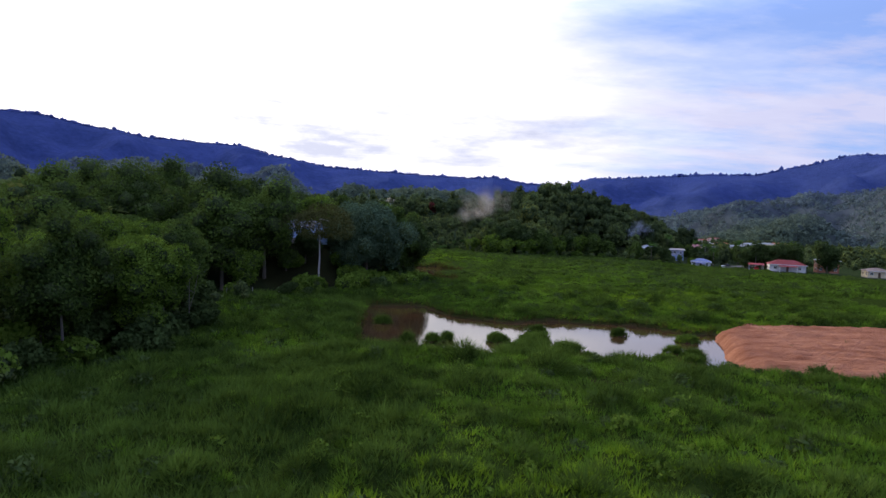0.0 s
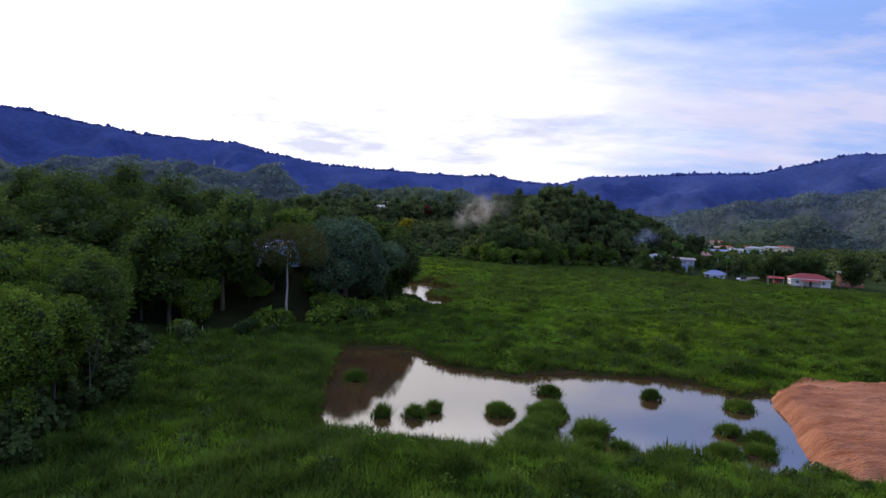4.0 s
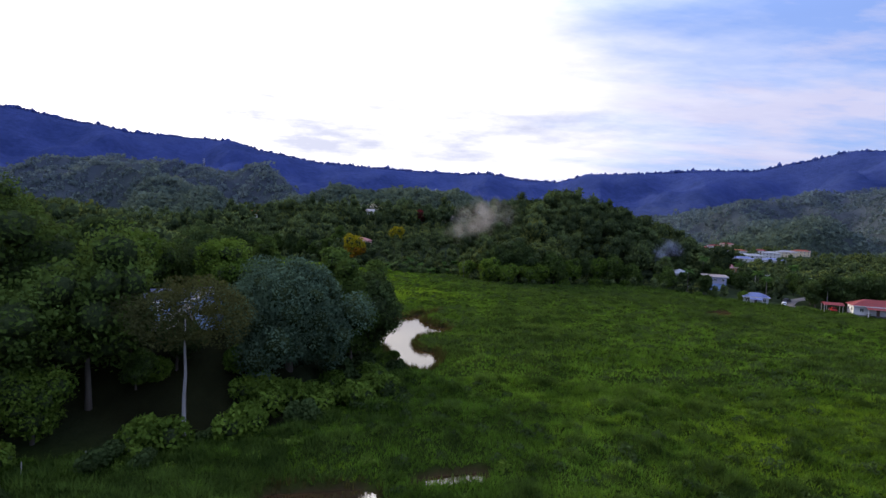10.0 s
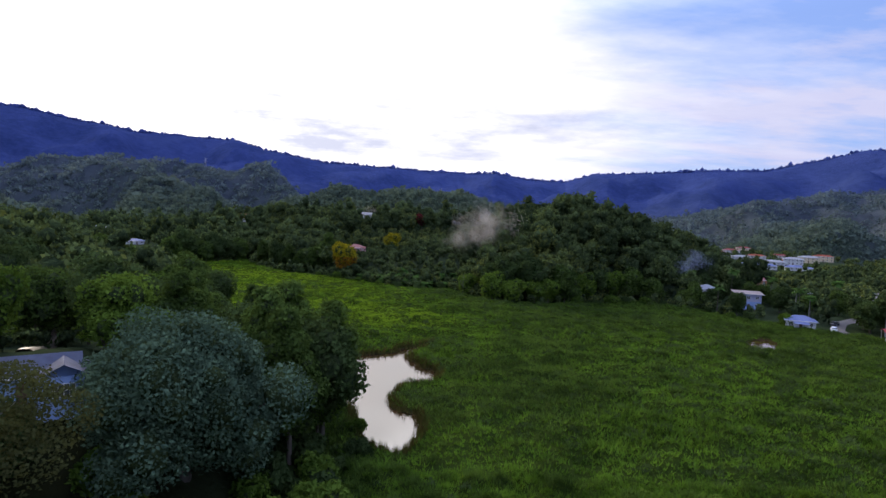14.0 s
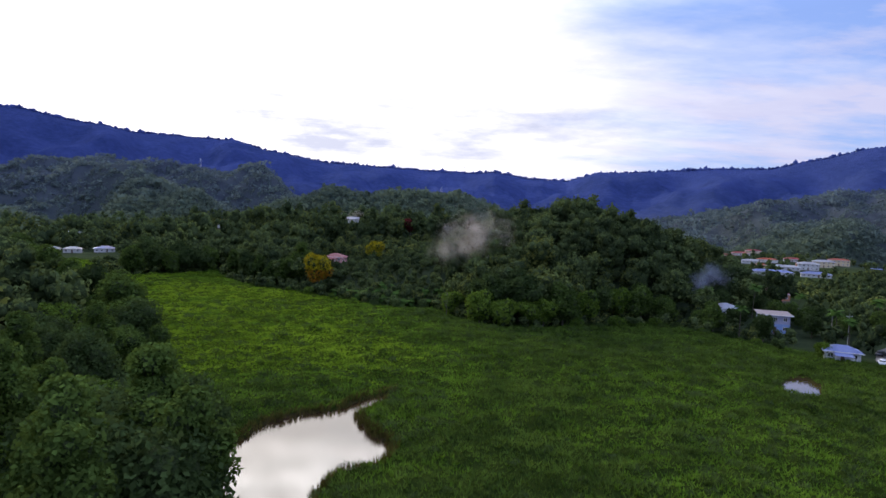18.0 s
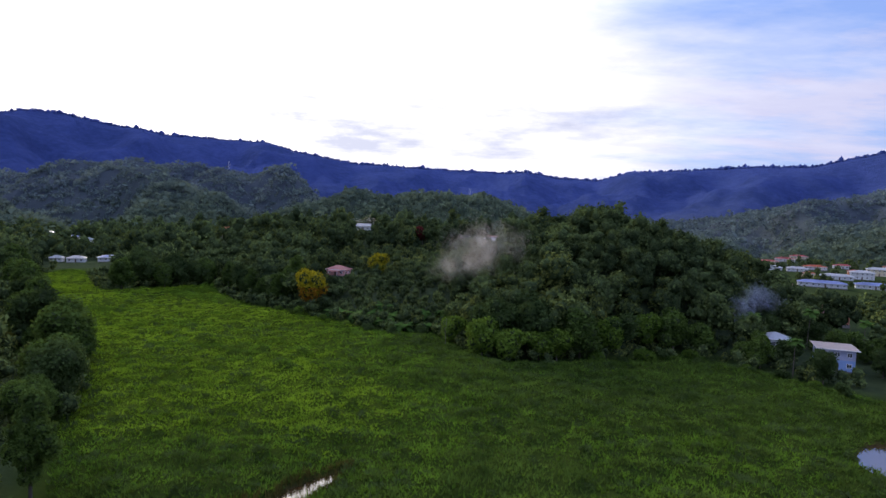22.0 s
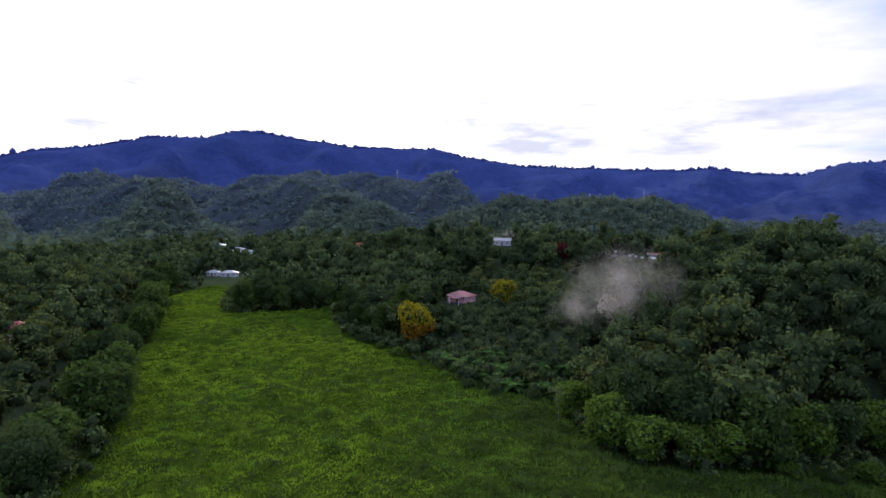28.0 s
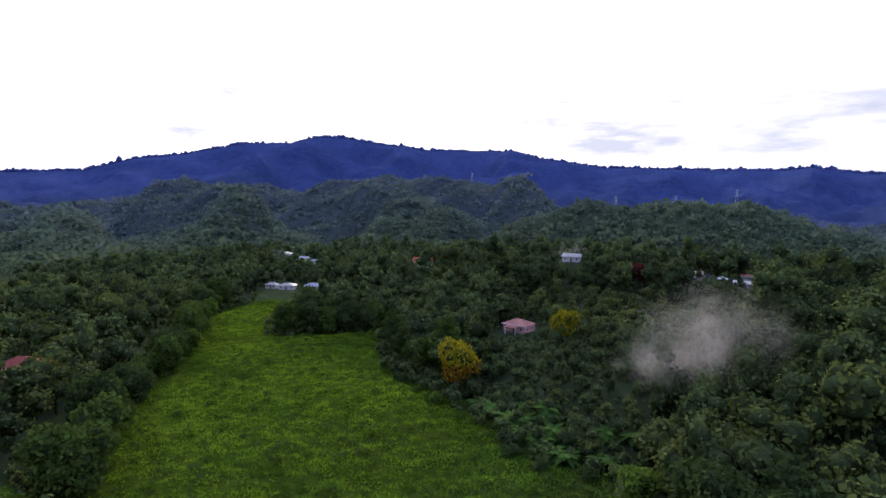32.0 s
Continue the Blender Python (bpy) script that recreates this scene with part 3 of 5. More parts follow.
def crown_arrays(rng, rx, rz, z0, lobes, n, leaf, flat=0.0, gap=0.0, long=1.5, skirt=False, lobe=1.0):
    """Leaf clumps of a crown of several lobes round (0, 0, z0)."""
    C = unit(rng.normal(size=(lobes, 3))) * rng.uniform(0.25, 0.82, (lobes, 1)) * (rx, rx, rz)
    C[:, 2] = np.where((C[:, 2] < -0.35 * rz) & (not skirt), -C[:, 2], C[:, 2])
    R = rng.uniform(0.25, 0.52, lobes) * min(rx, rz * 1.2) * lobe
    C[0], R[0] = (0, 0, 0), 0.62 * min(rx, rz)
    pick = rng.choice(lobes, int(n * 1.8), p=R**2 / (R**2).sum())
    D = unit(rng.normal(size=(len(pick), 3)) + (0, 0, 0.25))
    P = C[pick] + D * R[pick][:, None] * rng.uniform(0.72, 1.28, (len(pick), 1)) * (1, 1, 1 - flat)
    deep = np.min([np.linalg.norm(P - c, axis=1) / r for c, r in zip(C, R)], 0)
    keep = (deep > 0.70) & (rng.rand(len(P)) > gap)
    P, D = P[keep][:n], D[keep][:n]
    V, F = leaf_quads(rng, P + (0, 0, z0), D, leaf, long)
    return V, F, C + (0, 0, z0), R


def core_arrays(C, R, k=0.66, rng=None):
    """Inner masses of a crown that carry its painted shade, as quads-free triangles."""
    if rng is not None:
        return join([(ICO_V * r * k * rng.uniform(0.7, 1.2, (len(ICO_V), 1)) + c, ICO_F) for c, r in zip(C, R)])
    return join([(ICO_V * r * k + c, ICO_F) for c, r in zip(C, R)])


def tube(points, radii, sides=6):
    """A tapered round limb along points."""
    P = np.asarray(points, float)
    d = unit(np.gradient(P, axis=0))
    a = unit(np.cross(d, (0.31, 0.95, 0.05)))
    b = np.cross(d, a)
    ang = np.arange(sides) * 2 * math.pi / sides
    V = P[:, None] + (a[:, None] * np.cos(ang)[None, :, None] + b[:, None] * np.sin(ang)[None, :, None]) * np.asarray(radii)[:, None, None]
    i = np.arange(len(P) * sides).reshape(len(P), sides)
    F = np.stack([i[:-1], np.roll(i[:-1], -1, 1), np.roll(i[1:], -1, 1), i[1:]], -1).reshape(-1, 4)
    return V.reshape(-1, 3), F


def trunk_arrays(rng, h, r, C, limbs, lean=0.03, high=3):
    """A tapered trunk to height h, with limbs that reach into the crown's lobes C."""
    k = np.linspace(0, 1, 7)
    off = np.cumsum(rng.normal(0, lean * h / 7, (7, 2)), 0)
    off -= off[0]
    P = np.column_stack([off, k * h])
    out = [tube(P, r * (1.25 - 0.95 * k**0.8), 7)]
    for c in C[1 : 1 + limbs]:
        s = P[int(rng.randint(high, 7))]
        m = (s + c) / 2 + (0, 0, -0.06 * h)
        out.append(tube([s, m, c * 0.96 + s * 0.04], [r * 0.45, r * 0.3, r * 0.1], 5))
    return join(out)


def split_quads(F):
    return np.concatenate([F[:, [0, 1, 2]], F[:, [0, 2, 3]]])


def tree_kind(seed, rx, rz, z0, lobes, n, leaf, mat, bark=None, r=0.22, flat=0.0, gap=0.0, limbs=5, label="", category="tree", name="tree", second=None, long=1.5, high=3, core=True, skirt=False, lobe=1.0):
    """Builds one tree, out of sight below the ground, to be copied: an Empty with its trunk and its crown."""
    rng = np.random.RandomState(seed)
    V, F, C, R = crown_arrays(rng, rx, rz, z0, lobes, n, leaf, flat, gap, long, skirt, lobe)
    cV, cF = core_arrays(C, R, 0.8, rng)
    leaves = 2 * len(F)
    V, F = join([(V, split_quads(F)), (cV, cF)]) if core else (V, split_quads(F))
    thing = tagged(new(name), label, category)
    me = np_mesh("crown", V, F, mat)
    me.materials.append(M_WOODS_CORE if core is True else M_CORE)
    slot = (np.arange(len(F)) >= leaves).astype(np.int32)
    if second:
        me.materials.append(second[0])
        low = V[F].mean(1)
        spot = np.tile(rng.rand(leaves // 2) < second[1], 2) & (low[:leaves, 2] < z0 + second[2] * rz)
        slot[:leaves][spot] = 2
    me.polygons.foreach_set("material_index", slot)
    part("crown", me, thing)
    tV, tF = trunk_arrays(rng, z0 + 0.35 * rz, r, C, limbs, high=high)
    part("trunk", np_mesh("trunk", tV, tF, bark or M_BARK, True), thing)
    return thing


def stand(kind, x, y, s=1.0, sz=None, turn=None, sink=0.15, label="", group=""):
    """A copy of a tree on the ground at x, y."""
    z = float(height(np.array([x]), np.array([y]))[0])
    t = copy_thing(kind, Matrix.Translation((x, y, z - sink)) @ Matrix.Rotation(random.uniform(0, 6.28) if turn is None else turn, 4, "Z") @ Matrix.Diagonal((s, s, sz or s, 1)))
    if label or group:
        tagged(t, label, group=group)
    return t


def palm_kind(seed, h, label):
    rng = np.random.RandomState(seed)
    thing = tagged(new("palm_tree"), label, "palm")
    k = np.linspace(0, 1, 6)
    bend = rng.uniform(-0.6, 0.6, 2)
    P = np.column_stack([bend[0] * k**2, bend[1] * k**2, k * h])
    part("trunk", np_mesh("trunk", *tube(P, 0.12 - 0.045 * k, 7), M_BARK, True), thing)
    for i in range(26):
        a, rise = i * 2.4, rng.uniform(-0.3, 0.9)
        s = np.linspace(0, 1, 7)
        L = rng.uniform(2.4, 3.2)
        mid = np.column_stack([np.cos(a) * s * L * 0.9, np.sin(a) * s * L * 0.9, rise * s * L * 0.8 - 1.1 * L * 0.45 * s**2]) + P[-1]
        side = np.array([-math.sin(a), math.cos(a), 0])
        w = 0.5 * np.sin(np.clip(s * 1.05 + 0.08, 0, 1) * math.pi)[:, None]
        V = np.concatenate([mid - side * w - (0, 0, 0.18) * (w > 0.1), mid, mid + side * w - (0, 0, 0.18) * (w > 0.1)])
        j = np.arange(6)
        F = np.concatenate([np.stack([j, j + 1, j + 8, j + 7], 1), np.stack([j + 7, j + 8, j + 15, j + 14], 1)])
        part("frond", np_mesh("frond", V, F, M_PALM), thing)
    return thing


HIDE = Matrix.Translation((0, 0, -400))
KIND = {
    "round_blue": tree_kind(1, 11.0, 8.6, 8.6, 120, 60000, 0.23, M_LEAF_BLUE, skirt=True, lobe=0.52, limbs=12, r=0.5, label="large round bluish-green tree with dense foliage", name="broad_tree"),
    "oak_a": tree_kind(2, 5.6, 6.8, 8.0, 20, 2600, 0.62, M_LEAF, skirt=True, limbs=7, r=0.30, label="green broadleaf tree with a domed crown"),
    "oak_b": tree_kind(3, 5.2, 7.4, 8.2, 20, 2600, 0.60, M_LEAF_DARK, skirt=True, limbs=7, r=0.30, label="dark green broadleaf tree with dense foliage"),
    "oak_c": tree_kind(17, 5.2, 5.8, 6.6, 19, 2400, 0.58, M_LEAF_LIME, skirt=True, limbs=7, r=0.26, label="light green broadleaf tree with a rounded crown"),
    "fine_a": tree_kind(22, 5.6, 6.8, 8.0, 22, 4800, 0.36, M_LEAF, skirt=True, limbs=7, r=0.30, label="green broadleaf tree with a domed crown"),
    "fine_b": tree_kind(23, 5.2, 7.4, 8.2, 22, 4800, 0.36, M_LEAF_DARK, skirt=True, limbs=7, r=0.30, label="dark green broadleaf tree with dense foliage"),
    "fine_c": tree_kind(24, 5.2, 5.8, 6.6, 20, 4400, 0.34, M_LEAF_LIME, skirt=True, limbs=7, r=0.26, label="light green broadleaf tree with a rounded crown"),
    "tall_a": tree_kind(4, 6.6, 8.4, 12.6, 30, 5600, 0.38, M_LEAF, gap=0.05, skirt=True, limbs=8, r=0.34, label="tall tree with a deep uneven crown"),
    "tall_b": tree_kind(5, 7.0, 7.6, 13.0, 30, 5600, 0.38, M_LEAF_DARK, flat=0.1, gap=0.05, skirt=True, limbs=8, r=0.36, label="tall dark tree with a spreading crown"),
    "lime_a": tree_kind(6, 4.2, 7.6, 8.2, 40, 11000, 0.19, lobe=0.72, mat=M_LEAF_LIME, skirt=True, bark=M_BARK_GREY, gap=0.08, limbs=6, r=0.10, label="slender young tree with light green leaves"),
    "lime_b": tree_kind(7, 4.4, 7.0, 7.6, 36, 10000, 0.20, lobe=0.75, mat=M_LEAF, skirt=True, bark=M_BARK_GREY, limbs=6, r=0.13, label="slender tree with fresh green leaves"),
    "tier": tree_kind(8, 7.6, 4.6, 16.4, 44, 22000, 0.21, M_LEAF_OLIVE, bark=M_BARK_PALE, flat=0.25, gap=0.15, limbs=9, r=0.24, high=6, core=False, label="tall pale-trunked tree with a thin flat crown"),
    "column": tree_kind(9, 4.0, 8.6, 9.4, 34, 9000, 0.30, M_LEAF, lobe=0.8, skirt=True, limbs=5, r=0.26, label="tall vine-covered column of dark foliage"),
    "yellow": tree_kind(10, 6.6, 6.4, 8.2, 16, 3400, 0.50, M_LEAF_YELLOW, limbs=6, r=0.28, label="tree covered in yellow and orange blossom", name="flowering_tree", second=(M_LEAF_ORANGE, 0.8, 0.15)),
    "yellow_b": tree_kind(11, 6.0, 4.6, 7.6, 14, 2600, 0.50, M_LEAF_YELLOW, limbs=6, r=0.28, label="tree with a crown of bright yellow blossom", name="flowering_tree", second=(M_LEAF_LIME, 0.5, -0.1)),
    "red": tree_kind(12, 4.6, 4.6, 7.0, 12, 1700, 0.55, M_LEAF_RED, limbs=5, r=0.24, label="dark red-leaved broadleaf tree"),
    "shrub": tree_kind(13, 2.3, 1.2, 0.9, 7, 1400, 0.24, M_LEAF_DARK, limbs=4, r=0.05, label="spreading dark green leafy shrub", category="shrub", name="shrub"),
    "shrub_lime": tree_kind(14, 2.0, 1.5, 1.2, 6, 1200, 0.22, M_LEAF_LIME, limbs=4, r=0.05, label="light green leafy shrub", category="shrub", name="shrub"),
    "bare": tree_kind(18, 3.0, 3.4, 6.0, 12, 60, 0.3, M_LEAF, bark=M_BARK_GREY, limbs=11, r=0.06, high=2, label="bare grey dead tree with thin branches", core=False),
    "palm_a": palm_kind(15, 9.5, "tall slim palm with drooping fronds"),
    "palm_b": palm_kind(16, 1.6, "low palm with broad arching fronds"),
}
for _k in KIND.values():
    _k.matrix_world = HIDE


def scatter(kinds, spots, group, lo=0.85, hi=1.2, jitter=1.5, seed=0):
    rng = random.Random(seed)
    for x, y in spots:
        s = rng.uniform(lo, hi)
        stand(KIND[rng.choice(kinds)], x + rng.uniform(-jitter, jitter), y + rng.uniform(-jitter, jitter), s, s * rng.uniform(0.88, 1.12), rng.uniform(0, 6.28), group=group)


# Slender trees in the foreground grove
GROVE = [(-41, -16), (-44, -22), (-40, -26), (-47, -30), (-43, -34), (-50, -38), (-48, -14), (-53, -22), (-55, -30), (-57, -12), (-51, -6), (-60, -38), (-46, -44), (-62, -22), (-54, -48), (-64, -8), (-58, -2), (-44, -8), (-47, 0), (-52, 6), (-56, 12), (-62, 8), (-66, 2), (-60, 18), (-66, 16), (-70, -14)]
scatter(["lime_a", "lime_b", "lime_a"], GROVE, "slender trees of the grove", 0.9, 1.12, 1.0, 1)
stand(KIND["bare"], -38.5, -15, 1.0, 1.15)
# The knoll: the round tree, the lone pale trunk, and the tall wood behind
stand(KIND["round_blue"], -25.8, 49.5, 1.06, 1.03, 0.4, 1.4)
stand(KIND["tier"], -33.1, 32.4, 1.0, 0.90, 1.0)
stand(KIND["fine_c"], -36.5, 59, 0.85, 0.75, 0.6)
KNOLL_TALL = [(-50.5, 27), (-46, 34), (-53, 37), (-60, 38), (-67, 50), (-72, 36), (-76, 52), (-80, 40), (-64, 80), (-84, 66), (-78, 84), (-90, 50), (-68, 24), (-82, 24), (-95, 34), (-100, 60), (-92, 80), (-75, 12), (-88, 8), (-104, 20)]
scatter(["tall_a", "tall_b", "tall_a", "fine_a"], KNOLL_TALL, "tall trees on the knoll", 0.9, 1.05, 1.5, 2)
KNOLL_LOW = [(-47, 27), (-53, 31), (-59, 24), (-64, 36), (-66, 44), (-44, 76), (-55, 45), (-57, 52), (-56, 60), (-38, 68), (-43, 64), (-56, 27), (-63, 31), (-57, 38), (-70, 28), (-58, 46), (-37, 76), (-31, 72), (-20, 67), (-25, 82), (-32, 88), (-40, 86), (-36, 98), (-44, 102), (-52, 96), (-50, 108), (-58, 100), (-60, 112), (-67, 92), (-18, 74),
             (-60, 124), (-68, 124), (-72, 108), (-80, 96), (-76, 136), (-84, 124), (-88, 108), (-98, 98), (-46, 118), (-62, 138), (-66, 150), (-70, 68), (-62, 62), (-76, 76), (-58, 84), (-50, 76), (-46, 70)]
scatter(["fine_a", "fine_b", "column", "fine_b", "fine_c"], KNOLL_LOW, "trees on the knoll", 0.72, 1.0, 1.2, 3)
scatter(["column", "fine_b"], [(-19, 67), (-22, 75), (-25, 83), (-30, 79), (-19.5, 61), (-28, 90), (-17.5, 73), (-24, 66), (-27, 73)], "tall dark trees beside the stream", 1.05, 1.25, 0.6, 23)
# Wood along the far shores of the marsh


def along(points, step):
    out = []
    for (ax, ay), (bx, by) in zip(points, points[1:]):
        L = math.hypot(bx - ax, by - ay)
        for i in range(max(1, int(L / step))):
            k = (i + 0.5) / max(1, int(L / step))
            out.append((ax + (bx - ax) * k, ay + (by - ay) * k))
    return out


LEFT_SHORE = [(-70, 152), (-84, 176), (-104, 188), (-128, 214), (-160, 254), (-212, 296), (-236, 334)]
RIGHT_A = [(-112, 316), (-100, 296), (-84, 280), (-66, 272)]
RIGHT_B = [(8, 224), (18, 211), (30, 210), (50, 218), (72, 229), (82, 222)]
scatter(["oak_a", "oak_b", "oak_c", "oak_a"], along(LEFT_SHORE, 7), "trees along the west shore", 0.5, 1.1, 3.5, 6)
scatter(["oak_b", "column", "oak_b", "oak_a"], along(RIGHT_A, 6.5), "trees along the foot of the hill", 0.6, 1.1, 2.5, 7)
scatter(["oak_b", "oak_a", "oak_b", "oak_c"], along(RIGHT_B, 6.5), "trees along the foot of the hill", 0.6, 1.2, 3.0, 17)
scatter(["oak_c", "oak_c"], [(3, 224), (12, 210), (20, 206), (27, 207), (33, 209)], "light trees at the foot of the hill", 0.75, 0.95, 0.8, 8)
scatter(["oak_b", "oak_a"], along([(-156, 293), (-144, 305), (-124, 326)], 6) + along([(-162, 302), (-140, 320)], 7), "trees of the spinney in the marsh", 0.85, 1.1, 1.2, 9)
stand(KIND["yellow"], -55, 263, 0.88, 1.05, 0.3)
stand(KIND["yellow_b"], -37.5, 306, 0.80, 0.9, 0.7)
stand(KIND["column"], -66, 276, 1.15, 1.15)
stand(KIND["red"], -28, 381, 1.0)
stand(KIND["oak_a"], 54, 300, 1.2, 1.1)
stand(KIND["oak_b"], 84, 306, 0.9, 0.9)
stand(KIND["bare"], 1, 216, 1.1)
scatter(["shrub_lime"], [(-31, 44.5), (-28, 42.5), (-25, 42.5), (-22.5, 43), (-20.5, 44.5), (-34.8, 27.2), (-26.5, 33.0), (-26.5, 41)], "light shrubs under the round tree", 1.5, 2.1, 0.3, 29)
scatter(["shrub", "shrub", "shrub_lime"], [(-16, 51), (-13.5, 50), (-17, 47.5), (-12.5, 55), (-14.5, 58), (-18, 54), (-20, 51), (-16.5, 61), (-15, 46)], "dark shrubs between the round tree and the stream", 1.4, 2.1, 0.5, 31)
scatter(["shrub", "shrub", "shrub_lime"], [(-37, -14), (-38.5, -19), (-37.5, -24), (-39, -29), (-41, -33), (-42, -38), (-44, -42), (-40, -9), (-43, -4), (-46, 5), (-50, 11), (-41, -22), (-43, -28), (-47, -36), (-46, -18), (-36.5, -28)], "shrubs at the edge of the grove", 1.3, 2.2, 0.8, 32)
stand(KIND["fine_b"], -44.8, 41.5, 0.62, 0.6, 0.5)
stand(KIND["fine_b"], -38.8, 42.0, 0.62, 0.58, 1.5)
stand(KIND["fine_a"], -42.0, 38.0, 0.42, 0.40, 2.5)
scatter(["shrub", "shrub", "shrub", "shrub_lime"], [(-36, 27), (-30, 32), (-26, 36), (-22, 41), (-38, 22), (-15, 44), (-45, 20), (-14, 49),  (-14, 55), (-13, 61), (-40, 40), (-13, 75), (-33, 24), (-19, 38), (-11, 50), (-42, 15), (-48, 24), (-12, 67)], "shrubs at the foot of the lawn", 0.8, 1.5, 1.0, 10)
scatter(["shrub", "shrub_lime"], along([(-80, 268), (-60, 256), (-40, 243), (-22, 231), (-4, 229)], 8) + along([(40, 206), (60, 213), (74, 219), (90, 199), (99, 186), (108, 176)], 7), "shrubs at the foot of the hill", 0.8, 1.6, 1.0, 19)
scatter(["palm_b"], [(-30, 245), (-26, 243), (-22, 240), (-18, 238), (-14, 237), (-8, 238), (-34, 250), (-12, 241), (-20, 244), (-28, 249), (-4, 238), (-40, 253), (-16, 246), (-8, 245), (-24, 252), (-32, 256), (-44, 257), (-2, 246)], "low palms at the foot of the hill", 1.1, 1.8, 1.0, 11)
scatter(["palm_a"], [(93, 206), (118, 199), (120, 195), (90, 226), (110, 232), (124, 230), (140, 214)], "palms by the houses", 0.9, 1.2, 0.6, 12)
scatter(["oak_b", "oak_a"], [(97, 200), (101, 208), (95, 214), (87, 212), (115, 206), (120, 218), (112, 222), (118, 226), (124, 206), (130, 212), (136, 206), (143, 196), (140, 186), (148, 190), (156, 196), (112, 234), (100, 236), (92, 236), (84, 216), (134, 190), (150, 204), (128, 222)], "trees round the village houses", 0.5, 0.65, 0.5, 13)
scatter(["oak_b", "oak_a", "oak_b"], [(126, 176), (131, 174), (136, 172), (141, 171), (129, 182), (146, 176), (150, 158), (176, 150), (182, 160), (190, 146), (178, 138), (196, 156)], "dark trees by the road", 0.78, 1.0, 0.8, 14)


# Woods that nobody could count
def woods(name, spots, rng, lo, hi, quads, leaf, label, mat=None, tall=1.0, lobes=9):
    """Many low-detail trees in one mesh: lobed crowns of leaf clumps over shade-coloured inner masses."""
    kinds, slots = [], []
    for i in range(7):
        V, F, C, R = crown_arrays(rng, 0.42, 0.50 * tall, 0.52 * tall, lobes, quads, leaf, 0, 0.05, 1.5, True, 0.85)
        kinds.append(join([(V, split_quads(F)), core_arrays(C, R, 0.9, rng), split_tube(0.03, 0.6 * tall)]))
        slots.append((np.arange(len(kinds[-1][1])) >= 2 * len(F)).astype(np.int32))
    out, slot, tone = [], [], []
    X, Y = spots
    Z = height(X, Y, False)
    for x, y, z in zip(X, Y, Z):
        i = rng.randint(7)
        V, F = kinds[i]
        slot.append(slots[i])
        tone.append(np.full(len(V), rng.normal(0, 0.5)))
        s, a = rng.uniform(lo, hi), rng.uniform(0, 6.28)
        c, n = math.cos(a), math.sin(a)
        W = V * s * (1, 1, rng.uniform(0.85, 1.2))
        out.append((np.column_stack([W[:, 0] * c - W[:, 1] * n + x, W[:, 0] * n + W[:, 1] * c + y, W[:, 2] + z - 0.3]), F))
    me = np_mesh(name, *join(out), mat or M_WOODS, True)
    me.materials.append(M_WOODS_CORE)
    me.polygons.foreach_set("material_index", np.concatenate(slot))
    me.attributes.new("tone", "FLOAT", "POINT").data.foreach_set("value", np.concatenate(tone).clip(-1, 1).astype(np.float32))
    tagged(new(name, me), label, "woods", kind="stuff")


def split_tube(r, h):
    V, F = tube([(0, 0, 0), (0, 0, h * 0.5), (0, 0, h)], [r, r * 0.8, r * 0.5], 5)
    return V, split_quads(F)


def grid_spots(rng, box, step, test):
    x0, y0, x1, y1 = box
    X, Y = np.meshgrid(np.arange(x0, x1, step), np.arange(y0, y1, step))
    X, Y = X.ravel() + rng.uniform(-0.45, 0.45, X.size) * step, Y.ravel() + rng.uniform(-0.45, 0.45, Y.size) * step
    ok = test(X, Y)
    return X[ok], Y[ok]


HOUSE_SPOTS = [(-43, 50, 8.5), (-61, 323, 14), (-60, 312, 11), (-55, 302, 9), (-50, 293, 7), (-152, 400, 12), (-140, 192, 7.5), (107, 212, 12), (98, 226, 9), (103, 175, 10), (-258, 396, 16), (-350, 490, 24), (209, 478, 16), (455, 610, 34), (-74, 428, 9), (-72, 418, 8), (-67, 404, 8), (-62, 390, 7), (-20, 402, 9), (-12, 396, 13), (12, 396, 12), (2, 392, 8)]


